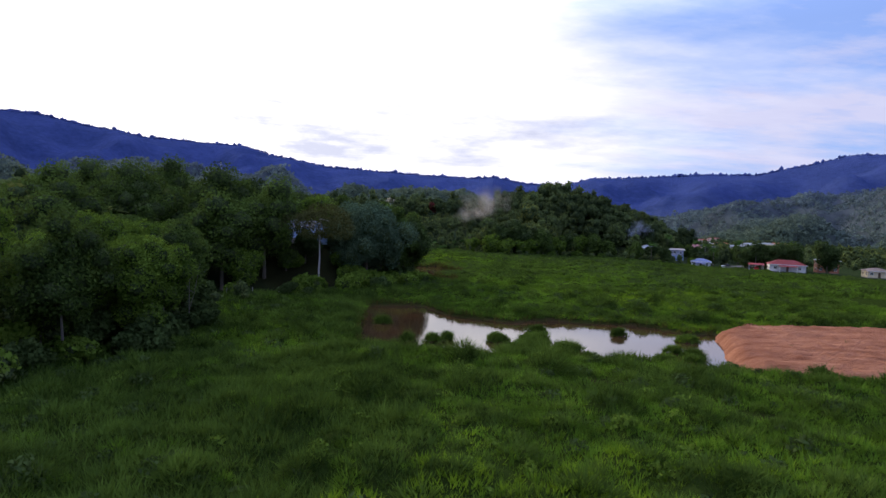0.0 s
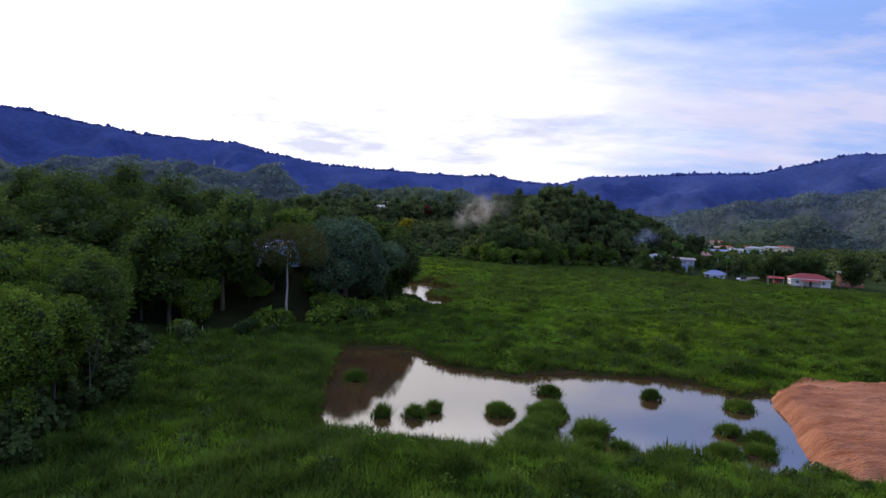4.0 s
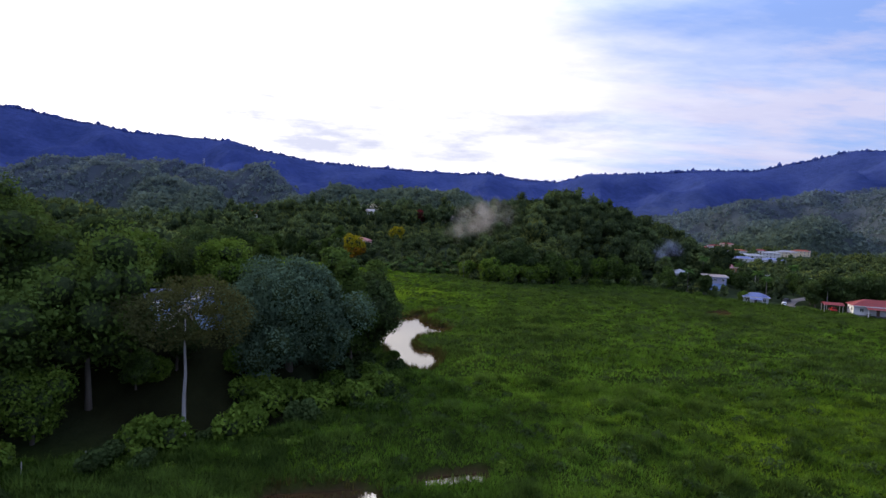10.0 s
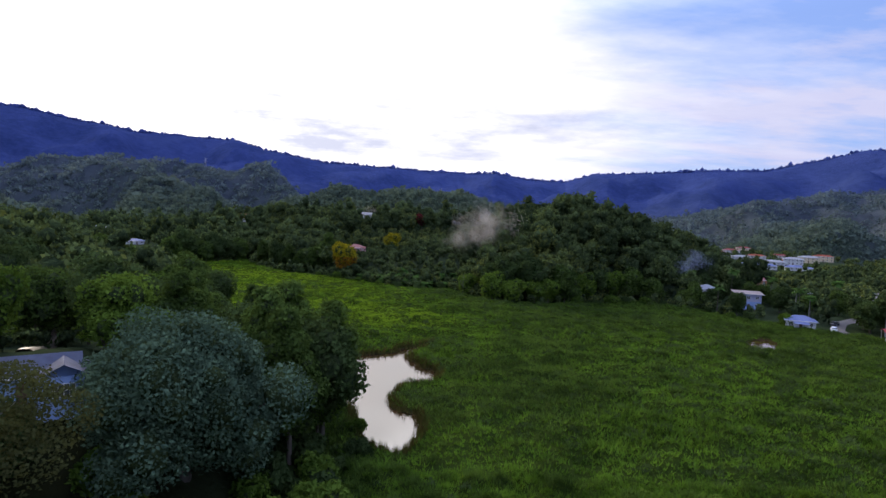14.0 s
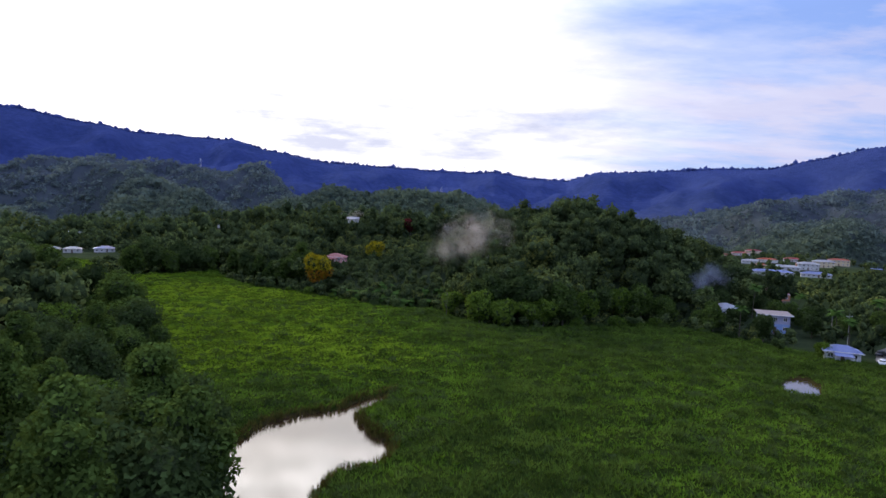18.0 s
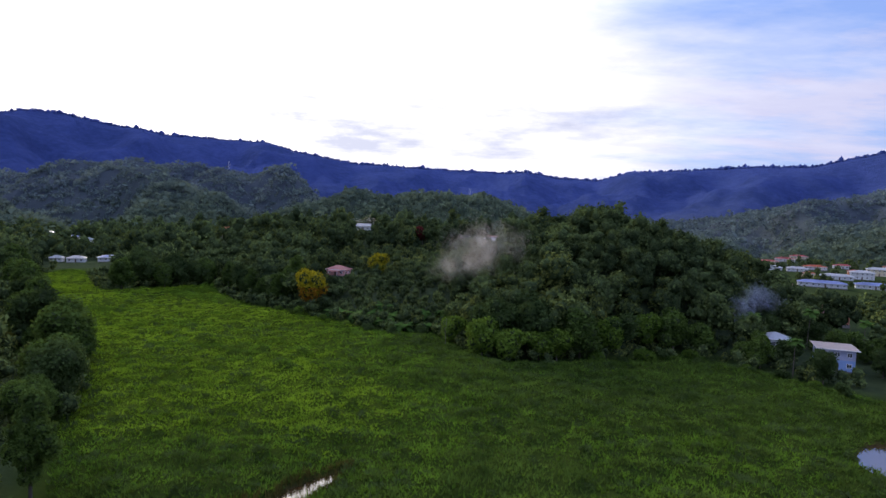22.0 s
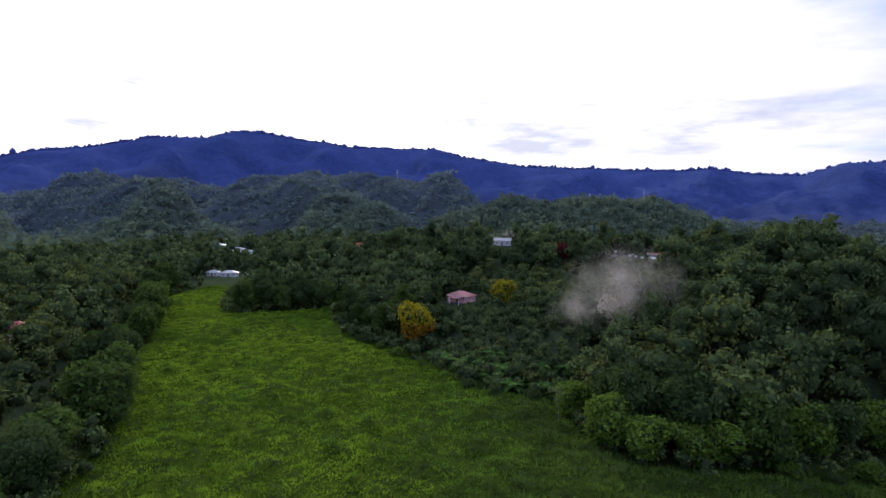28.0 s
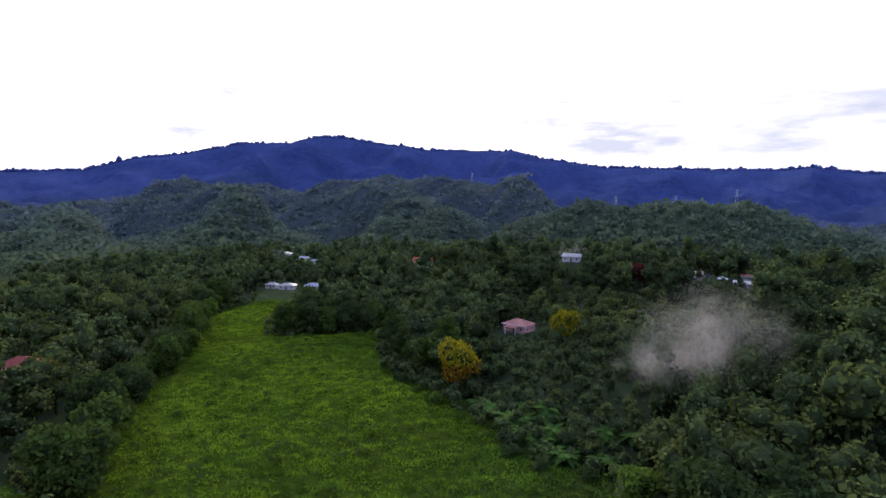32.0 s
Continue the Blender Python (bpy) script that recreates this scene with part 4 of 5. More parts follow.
# The villages: place, turn, length, storeys, wall, roof
FAR_HOUSES = [(220, 435, -24, 26, 1, M_WALL_WHITE, M_ROOF_BLUE, "long white building with a deep blue roof"), (190, 421, -20, 10, 1, M_WALL_BRICK, M_ROOF_PINK, "brick-coloured house with a pale pink roof"), (252, 514, -20, 8, 1, M_WALL_CREAM, M_ROOF_ORANGE, "small cream house with an orange roof"),
              (292, 583, -22, 17, 1, M_WALL_WHITE, M_ROOF_ORANGE, "white bungalow with a bright orange roof"), (274, 630, -22, 17, 1, M_WALL_CREAM, M_ROOF_RED, "row house with a red roof by the hillside"), (298, 650, -22, 17, 1, M_WALL_WHITE, M_ROOF_RED, "white row house with a red roof by the hillside"),
              (318, 664, -22, 16, 1, M_WALL_CREAM, M_ROOF_RED, "cream row house with a dull red roof"), (249, 565, -22, 13, 1, M_WALL_WHITE, M_ROOF_GREY, "white house with a pale grey roof"), (266, 560, -22, 15, 1, M_WALL_WHITE, M_ROOF_GREY, "white bungalow with a grey roof in the valley"),
              (264, 499, -26, 20, 1, M_WALL_WHITE, M_ROOF_GREY, "long white building with a pale metal roof"), (322, 546, -28, 17, 2, M_WALL_CREAM, M_ROOF_GREY, "two-storey cream block with a grey roof"), (351, 572, -28, 17, 2, M_WALL_CREAM, M_ROOF_ORANGE, "two-storey cream block with an orange roof"),
              (288, 510, -28, 15, 2, M_WALL_WHITE, M_ROOF_GREY, "two-storey white block in the valley"), (255, 443, -26, 18, 1, M_WALL_WHITE, M_ROOF_BLUE, "white house with a blue roof beside the long one"),
              (233, 650, -18, 11, 2, M_WALL_WHITE, M_ROOF_GREY, "two-storey white house by the hillside"), (254, 660, -18, 12, 1, M_WALL_DULL, M_ROOF_GREY, "grey-walled house with a grey roof by the hillside"), (430, 642, -34, 30, 1, M_WALL_WHITE, M_ROOF_BLUE, "long low white building beside an open field"),
              (152, 300, -20, 8, 1, M_WALL_BRICK, M_ROOF_PINK, "small brick-coloured house with a pink roof"), (330, 610, -25, 15, 1, M_WALL_WHITE, M_ROOF_RED, "white house with a red roof in the valley"), (305, 548, -25, 10, 1, M_WALL_BRICK, M_ROOF_RED, "brick house with a red roof in the valley"),
              (-236, 403, 30, 12, 1, M_WALL_WHITE, M_ROOF_BLUE, "white bungalow with a pale blue roof beyond the marsh"), (-254, 397, 26, 10, 1, M_WALL_WHITE, M_ROOF_GREY, "white bungalow with a pale grey roof beyond the marsh"), (-266, 395, 20, 7, 1, M_WALL_WHITE, M_ROOF_GREY, "small white house beyond the marsh"),
              (-345, 508, 25, 12, 1, M_WALL_WHITE, M_ROOF_BLUE, "white house in the far clearing"), (-372, 512, 20, 12, 2, M_WALL_WHITE, M_ROOF_GREY, "two-storey white house in the far clearing"), (-325, 500, 20, 10, 1, M_WALL_WHITE, M_ROOF_GREY, "small white house in the far clearing")]


def open_view(X, Y):
    """Keeps the gardens on the marsh side of the village houses free of trees."""
    ok = np.ones(np.shape(X), bool)
    for hx, hy, _, hw, hf, *_rest in FAR_HOUSES:
        dx, dy = 5 - hx, 60 - hy
        q = math.hypot(dx, dy)
        along_it, across = ((X - hx) * dx + (Y - hy) * dy) / q, ((X - hx) * dy - (Y - hy) * dx) / q
        ok &= (along_it < -hw * 0.5 - 2) | (along_it > 34) | (np.abs(across) > hw * 0.5 + 2.5)
    return ok


def free_of_houses(X, Y):
    return (np.min([np.hypot(X - a, Y - b) - r for a, b, r in HOUSE_SPOTS], 0) > 0) & open_view(X, Y)


def mixed_woods(name, spots, rng, lo, hi, quads, leaf, label, lobes=9):
    """Woods in two leaf colours, drawn in uneven patches."""
    X, Y = spots
    pale = waves(X, Y, 30, 91) + rng.normal(0, 0.5, len(X)) > 0.55
    woods(name, (X[~pale], Y[~pale]), rng, lo, hi, quads, leaf, label, None, 1.0, lobes)
    woods(name + "_olive", (X[pale], Y[pale]), rng, lo, hi, quads, leaf, label + ", paler olive trees", M_WOODS_LIGHT, 1.0, lobes)


rngw = np.random.RandomState(21)
slope = lambda X, Y: ((X > -74) & (X < -2) & (Y < 372)) | ((X > -6) & (X < 20) & (Y > 268) & (Y < 400))  # noqa: E731
spots = grid_spots(rngw, (-130, 195, 125, 400), 7.0, lambda X, Y: (field_d(X, Y) > 9) & free_of_houses(X, Y) & ~slope(X, Y) & ((X < 92) | (Y > 240)) & (Y < 335 + 60 * (X < 40)))
mixed_woods("hill_woods", spots, rngw, 7.5, 17.5, 440, 0.046, "dense mixed green trees covering the low hill", 11)
spots = grid_spots(rngw, (-76, 230, 22, 402), 5.0, lambda X, Y: (field_d(X, Y) > 8) & free_of_houses(X, Y) & slope(X, Y) & (np.hypot(X + 37.5, Y - 306) > 8))
mixed_woods("slope_scrub", spots, rngw, 4.0, 7.5, 200, 0.065, "low trees and scrub on the slope below the pink house", 7)
spots = grid_spots(rngw, (-80, 236, 24, 404), 3.4, lambda X, Y: (field_d(X, Y) > 6) & slope(X, Y) & (np.hypot(X + 61, Y - 323) > 7.5))
woods("slope_herbs", spots, rngw, 1.4, 3.0, 36, 0.12, "bushes and tall herbs on the slope below the pink house", M_WOODS, 1.0, 3)
spots = grid_spots(rngw, (-110, 200, 120, 345), 4.4, lambda X, Y: (field_d(X, Y) > 8) & free_of_houses(X, Y) & ~slope(X, Y) & ((X < 92) | (Y > 240)))
woods("hill_floor", spots, rngw, 2.2, 4.6, 26, 0.13, "saplings and herbs under the trees of the hill", None, 1.0, 3)
spots = grid_spots(rngw, (-270, 70, -60, 340), 7.2, lambda X, Y: (field_d(X, Y) > 11) & free_of_houses(X, Y) & ((X < -102) | (Y > 128)))
mixed_woods("shore_woods", spots, rngw, 7.0, 16.5, 200, 0.055, "dense green woods west of the marsh", 8)
spots = grid_spots(rngw, (-130, -110, -62, 130), 7.0, lambda X, Y: (field_d(X, Y) > -14) & (X < -72) & free_of_houses(X, Y))
mixed_woods("knoll_woods", spots, rngw, 10, 16, 140, 0.06, "dense green woods behind the knoll", 8)
spots = grid_spots(rngw, (-90, -60, -30, 120), 4.6, lambda X, Y: (((field_d(X, Y) > 6) & (X < -52 + 20 * (Y > 78))) | ((X < -40) & (Y < 16))) & (np.hypot(X + 38, Y - 44) > 11) & free_of_houses(X, Y))
woods("undergrowth", spots, rngw, 2.4, 4.6, 70, 0.10, "leafy undergrowth beneath the trees of the knoll", None, 1.0, 4)
spots = grid_spots(rngw, (-460, 340, 150, 640), 10.6, lambda X, Y: (field_d(X, Y) > 25) & free_of_houses(X, Y) & ((Y > 392) | (X < -120)))
mixed_woods("back_woods", spots, rngw, 9, 17.5, 60, 0.085, "dense green woods behind the hill", 6)
spots = grid_spots(rngw, (100, 190, 460, 640), 8.4, lambda X, Y: (field_d(X, Y) > 12) & free_of_houses(X, Y) & (waves(X, Y, 26, 31) > -0.9 + 0.95 * smooth(290, 430, Y)) & (np.hypot(X - 131, Y - 250) > 9))
mixed_woods("valley_trees", spots, rngw, 4.5, 9, 44, 0.11, "scattered green trees among the valley houses", 4)


def canopy(name, r0, r1, step, size, quads, label, seed, rise=0.3, emergent=0.0, spread=0.34, low=1.0):
    """The treetops of far woods: crowns of leaf clumps, or small uneven domes where quads is 0."""
    rng = np.random.RandomState(seed)
    a, r = [], r0
    while r < r1:
        n = int(r * radians(116) / step)
        a.append(np.column_stack([rng.uniform(radians(-44), radians(72), n), r + rng.uniform(-0.5, 0.5, n) * step]))
        r += step
    A = np.concatenate(a)
    X, Y = 10 - np.sin(A[:, 0]) * A[:, 1], 40 + np.cos(A[:, 0]) * A[:, 1]
    ok = ~((A[:, 0] < radians(-13)) & (A[:, 1] < 700)) & (field_d(X, Y) > 20) & open_view(X, Y)
    X, Y, dist = X[ok], Y[ok], A[ok, 1]
    Z = height(X, Y, False)
    n = len(X)
    s = size * np.exp(rng.normal(0, spread, n)).clip(0.4, 2.0)
    s = np.where(rng.rand(n) < emergent, s * 1.6, s)
    tone = rng.normal(0, 0.30, n).clip(-1, 1)
    if quads:
        D = unit(rng.normal(size=(n * quads, 3)) + (0, -0.2, 0.7))
        S = np.repeat(s, quads)[:, None]
        P = np.repeat(np.column_stack([X, Y, Z + rise * s]), quads, 0) + D * S * rng.uniform(0.40, 0.64, (n * quads, 1)) * (1, 1, low)
        V, F = leaf_quads(rng, P, D, 1.0, 1.4, 0.6)
        V = ((V.reshape(-1, 4, 3) - P[:, None]) * S[:, None] * 0.27 + P[:, None]).reshape(-1, 3)
        F, k = split_quads(F), quads * 4
    else:
        bm = bmesh.new()
        bmesh.ops.create_icosphere(bm, subdivisions=1, radius=1)
        bmesh.ops.delete(bm, geom=[v for v in bm.verts if v.co.z < -0.6], context="VERTS")
        bm.verts.index_update()
        dV, dF = np.array([v.co for v in bm.verts]), np.array([[v.index for v in f.verts] for f in bm.faces])
        bm.free()
        k, a = len(dV), rng.uniform(0, 6.28, n)
        c, i = np.cos(a)[:, None], np.sin(a)[:, None]
        W = dV[None] * rng.uniform(0.6, 1.25, (n, k, 1)) * (s[:, None] * 0.60)[:, :, None]
        V = np.stack([W[..., 0] * c - W[..., 1] * i + X[:, None], W[..., 0] * i + W[..., 1] * c + Y[:, None], W[..., 2] * rng.uniform(0.6, 1.5, (n, 1)) * low + Z[:, None] + s[:, None] * rise], -1).reshape(-1, 3)
        F = (np.arange(n)[:, None, None] * k + dF[None]).reshape(-1, 3)
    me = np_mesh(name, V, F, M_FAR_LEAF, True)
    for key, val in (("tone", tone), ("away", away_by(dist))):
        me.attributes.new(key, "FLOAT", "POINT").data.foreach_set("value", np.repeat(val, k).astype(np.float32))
    tagged(new(name, me), label, "woods", kind="stuff")


spots = grid_spots(rngw, (-250, 100, 110, 345), 4.0, lambda X, Y: (field_d(X, Y) > 0.8) & (field_d(X, Y) < 11) & free_of_houses(X, Y) & ((Y > 195) | (X < -60)))
mixed_woods("shore_thicket", spots, rngw, 2.0, 7.0, 90, 0.085, "leafy thicket where the marsh meets the woods", 5)
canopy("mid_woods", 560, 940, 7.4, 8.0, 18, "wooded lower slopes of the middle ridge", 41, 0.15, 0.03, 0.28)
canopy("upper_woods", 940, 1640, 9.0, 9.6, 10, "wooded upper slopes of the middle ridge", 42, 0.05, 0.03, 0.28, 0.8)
canopy("far_woods", 3280, 3450, 13, 8.5, 0, "distant forest along the crest of the high ridge, tinted with painted haze", 43, 0.22, 0.06, 0.42)


# ---- the marsh's grass ----
def tufts(name, X, Y, rng, h, w, blades, mat, label, lean=0.9, sink=0.0):
    """Tufts of pointed blades standing on the ground."""
    n = len(X)
    Z = height(X, Y) - 0.05 - sink
    B = np.repeat(np.column_stack([X, Y, Z]), blades, 0)
    a = rng.uniform(0, 6.28, len(B))
    H = np.repeat(rng.uniform(0.6, 1.35, n) * (0.75 + 0.6 * hummocks(X, Y, 9.0, 5)), blades) * h * rng.uniform(0.6, 1.2, len(B))
    d = np.column_stack([np.cos(a), np.sin(a), 0 * a])
    side = np.column_stack([-np.sin(a), np.cos(a), 0 * a])
    root = B + d * (rng.uniform(0, 0.35, (len(B), 1)) * h)
    tip = root + d * (lean * H * rng.uniform(0.3, 1.2, len(B)))[:, None] + np.column_stack([0 * a, 0 * a, H])
    ww = (w * rng.uniform(0.6, 1.3, len(B)))[:, None]
    V = np.stack([root - side * ww, root + side * ww, tip], 1).reshape(-1, 3)
    tagged(new(name, np_mesh(name, V, np.arange(len(V)).reshape(-1, 3), mat)), label, "grass", kind="stuff")


def open_field(X, Y, edge=0.0):
    w = np.min([poly_sdf(p, X, Y) for p in WATERS], 0)
    isle = np.min([np.hypot(X - a, Y - b) - c for a, b, c in ISLES], 0)
    return (field_d(X, Y) < 3) & ((w + 0.4 * waves(X, Y, 3.0, 17) > 0.6) | (isle < -0.2)) & (poly_sdf(EARTH, X, Y) > edge)


rngg = np.random.RandomState(51)
X, Y = grid_spots(rngg, (-72, -76, 90, 62), 0.50, open_field)
mound = hummocks(X, Y, 5.0, 1) + 0.25 * waves(X, Y, 9, 64) + rngg.normal(0, 0.06, len(X))
ok = (mound > 0.50) | ((X < -14 - 0.2 * Y) & (waves(X, Y, 8, 65) > -0.4))
tufts("tussock_grass", X[ok], Y[ok], rngg, 0.9, 0.055, 9, M_SEDGE, "dark bushy tussocks of marsh grass")
pale = ~ok & (waves(X, Y, 16, 67) + rngg.normal(0, 0.3, len(X)) > 0.35)
tufts("lime_near_grass", X[pale], Y[pale], rngg, 0.62, 0.055, 8, M_LIME_GRASS, "yellow-green marsh grass between the tussocks")
ok = ~ok & ~pale
tufts("near_grass", X[ok], Y[ok], rngg, 0.68, 0.055, 8, M_GRASS, "tall lush green marsh grass")
X, Y = grid_spots(rngg, (-230, 60, 170, 360), 0.74, open_field)
west = smooth(40, -70, X + 0.25 * (Y - 150)) * smooth(110, 170, Y) + 0.28 * waves(X, Y, 24, 68) + rngg.normal(0, 0.09, len(X))
foot = (X > 0) & (Y > 120) & (field_d(X, Y) > -34 + 14 * waves(X, Y, 16, 88)) & (rngg.rand(len(X)) < 0.85)
dark = (hummocks(X, Y, 5.0, 1) + 0.3 * waves(X, Y, 13, 69) + rngg.normal(0, 0.10, len(X)) > 0.74 - 0.2 * (west < 0.1)) | ((west < 0.15) & (waves(X, Y, 11, 70) + rngg.normal(0, 0.2, len(X)) > 0.15)) | foot
tufts("sedge", X[dark], Y[dark], rngg, 0.75, 0.10, 6, M_SEDGE, "darker sedge in the marsh", 1.0)
drift = ~dark & (waves(X * 0.45, Y * 1.3, 9, 72) + 0.4 * waves(X, Y, 30, 76) + rngg.normal(0, 0.12, len(X)) > 0.62)
tufts("sedge_drifts", X[drift], Y[drift], rngg, 0.85, 0.12, 6, M_GRASS, "long drifts of taller dark sedge across the marsh", 1.0)
dark = dark | drift
lime = ~dark & (west > 0.45)
tufts("lime_grass", X[lime], Y[lime], rngg, 0.55, 0.12, 6, M_LIME_GRASS, "bright yellow-green grass of the western marsh", 1.3)
ok = ~dark & ~lime
tufts("middle_grass", X[ok], Y[ok], rngg, 0.60, 0.11, 6, M_GRASS, "lush green marsh grass", 1.1)


def clumps(name, X, Y, rng, size, quads, leaf, mat, label, flat=0.7):
    """Low leafy clumps that rise out of the grass."""
    out = []
    Z = height(X, Y)
    for x, y, z in zip(X, Y, Z):
        s = (size if np.isscalar(size) else size[len(out)]) * rng.uniform(0.55, 1.5)
        D = unit(rng.normal(size=(quads, 3)) * (1, 1, 0.8) + (0, 0, 0.5))
        P = D * s * (1, 1, flat) * rng.uniform(0.6, 1.1, (quads, 1)) * rng.uniform(0.75, 1.25, 3) + (x, y, z)
        out.append(leaf_quads(rng, P, D, leaf * s, 1.8))
    tagged(new(name, np_mesh(name, *join(out), mat)), label, "grass", kind="stuff")


def mounds(name, X, Y, rng, size, blades, length, w, mat, label, tall=0.6):
    """Shaggy mounds: blades that spring out of low domes and hang over at their tips."""
    n = len(X)
    S = (np.full(n, size) if np.isscalar(size) else np.asarray(size)) * rng.uniform(0.6, 1.45, n)
    C = np.repeat(np.column_stack([X, Y, height(X, Y) - 0.1]), blades, 0)
    S = np.repeat(S, blades)[:, None]
    sx, sy, sz = (np.repeat(rng.uniform(a, b, n), blades)[:, None] for a, b in ((0.7, 1.4), (0.6, 1.1), (0.6, 1.3)))
    D = unit(rng.normal(size=(len(C), 3)) * (1, 1, 0.75) + (0, 0, 0.55))
    D[:, 2] = np.abs(D[:, 2])
    P = C + D * S * np.concatenate([sx, sy, sz * tall], 1) * rng.uniform(0.55, 1.0, (len(C), 1))
    L = length * S * rng.uniform(0.5, 1.4, (len(C), 1))
    up = unit(D * (0.7, 0.7, 0.5) + (0, 0, 0.8) + 0.35 * rng.normal(size=D.shape))
    side = unit(np.cross(up, rng.normal(size=D.shape))) * w * S
    tip = P + up * L + D * (1, 1, 0) * L * 0.4
    V = np.stack([P - side, P + side, tip], 1).reshape(-1, 3)
    tagged(new(name, np_mesh(name, V, np.arange(len(V)).reshape(-1, 3), mat)), label, "grass", kind="stuff")


X, Y = grid_spots(rngg, (-58, -72, 80, 64), 3.1, lambda X, Y: open_field(X, Y, 1.0) & (waves(X, Y, 9, 61) > -0.35))
deep = waves(X, Y, 12, 83) + rngg.normal(0, 0.5, len(X)) > -0.1
mounds("near_mounds", X[deep], Y[deep], rngg, 1.15, 190, 0.42, 0.035, M_SEDGE, "shaggy dark mounds of marsh grass near the pond")
mounds("near_mounds_light", X[~deep], Y[~deep], rngg, 0.95, 170, 0.42, 0.035, M_GRASS, "shaggy light green mounds of marsh grass near the pond")
X, Y = grid_spots(rngg, (-52, -72, 74, 60), 3.4, lambda X, Y: open_field(X, Y, 1.0) & (np.min([poly_sdf(p, X, Y) for p in WATERS], 0) > 1.5))
pick = waves(X, Y, 10, 84) + rngg.normal(0, 0.5, len(X))
clumps("dark_marsh_herbs", X[pick < -0.1], Y[pick < -0.1], rngg, 0.85, 110, 0.20, M_LEAF_DARK, "dark leafy herbs among the tussocks round the pond", 0.75)
clumps("fresh_marsh_herbs", X[pick > 0.45], Y[pick > 0.45], rngg, 0.70, 100, 0.22, M_LEAF_LIME, "fresh green leafy herbs among the tussocks round the pond", 0.8)
X, Y = grid_spots(rngg, (-66, -30, -12, 40), 2.6, lambda X, Y: open_field(X, Y, 2) & (X < -14 - 0.25 * (Y + 5)) & (waves(X, Y, 9, 66) > -0.5))
mounds("dark_herbs", X, Y, rngg, 1.0, 120, 0.4, 0.05, M_SEDGE, "dark green herbs between the pond and the knoll")
X, Y = grid_spots(rngg, (-80, 62, 165, 228), 4.6, lambda X, Y: open_field(X, Y, 2) & (waves(X, Y, 17, 62) > -0.25))
mounds("far_mounds", X, Y, rngg, 1.15, 80, 0.4, 0.05, M_LEAF_DARK, "shaggy dark mounds of sedge in the far marsh", 0.8)
X, Y = grid_spots(rngg, (-215, 130, -10, 345), 6.0, lambda X, Y: open_field(X, Y, 2) & (field_d(X, Y) < -6) & (waves(X * 0.5, Y, 15, 63) > 0.1))
mounds("west_mounds", X, Y, rngg, 1.35, 70, 0.4, 0.07, M_GRASS, "low mounds of sedge in the western marsh", 0.4)
X, Y = grid_spots(rngg, (-150, 60, 150, 330), 9.0, lambda X, Y: open_field(X, Y, 4) & (field_d(X, Y) < -6) & (waves(X, Y, 30, 77) > -0.25))
clumps("marsh_bushes", X, Y, rngg, 0.85, 90, 0.20, M_LEAF_DARK, "small dark leafy bushes standing in the marsh", 1.0)


def shore_spots(rng, poly, lo, hi, n):
    P = np.asarray(poly, float)
    (x0, y0), (x1, y1) = P.min(0) - 3, P.max(0) + 3
    X, Y = rng.uniform(x0, x1, n), rng.uniform(y0, y1, n)
    w = poly_sdf(poly, X, Y) + 0.4 * waves(X, Y, 3.0, 17)
    ok = (w > lo) & (w < hi) & (poly_sdf(EARTH, X, Y) > 1.5)
    return X[ok], Y[ok]


X, Y = shore_spots(rngg, STREAM, -0.2, 1.3, 9000)
tufts("stream_reeds", X, Y, rngg, 1.25, 0.06, 6, M_REED, "brown-green reeds along the stream", 0.25)
X, Y = shore_spots(rngg, POND, 0.0, 1.2, 6000)
tufts("pond_reeds", X, Y, rngg, 1.05, 0.06, 6, M_REED, "brown-green reeds along the pond", 0.3)
ix = np.concatenate([rngg.normal(a, c * 0.5, int(60 * c * c) + 30) for a, b, c in ISLES])
iy = np.concatenate([rngg.normal(b, c * 0.5, int(60 * c * c) + 30) for a, b, c in ISLES])
tufts("isle_grass", ix, iy, rngg, 0.7, 0.06, 9, M_SEDGE, "tall grass on the islets in the pond", 0.8)


SHORE_BUSHES = [(4.3, -20, 1.5), (8.2, -21, 1.8), (0.5, -20.5, 1.3), (11.4, -21, 1.6), (15.8, -21, 1.4), (11.3, -17, 1.2), (23.5, -22, 1.7), (-4.3, -19, 1.5), (23.7, -28, 1.8), (4.7, -30, 1.7), (-24.3, -36, 1.8), (-15.5, -30, 1.7),
                (-8, -22, 1.4), (-12, -19, 1.3), (18, -19, 1.4), (28, -24, 1.5), (-2, -26, 1.5), (16, -28, 1.5), (8, -27, 1.3), (-20, -24, 1.6), (-18, -10, 1.4), (-21, 0, 1.4), (-22, 9, 1.5), (2, 14, 1.3), (9, 14, 1.4), (18, 16, 1.5), (26, 15, 1.4), (-3, 19, 1.3)]
bush = np.array(SHORE_BUSHES + [(a + 0.55 * c * math.sin(2.4 * k + a), b + 0.40 * c * math.cos(2.4 * k + b), c * (0.58, 0.42, 0.34, 0.26)[k]) for a, b, c in ISLES for k in range(4)])
mounds("shore_bushes", bush[:, 0], bush[:, 1], rngg, bush[:, 2] * 0.85, 300, 0.62, 0.03, M_SEDGE, "shaggy dark bushes on the islets and round the pond", 0.8)


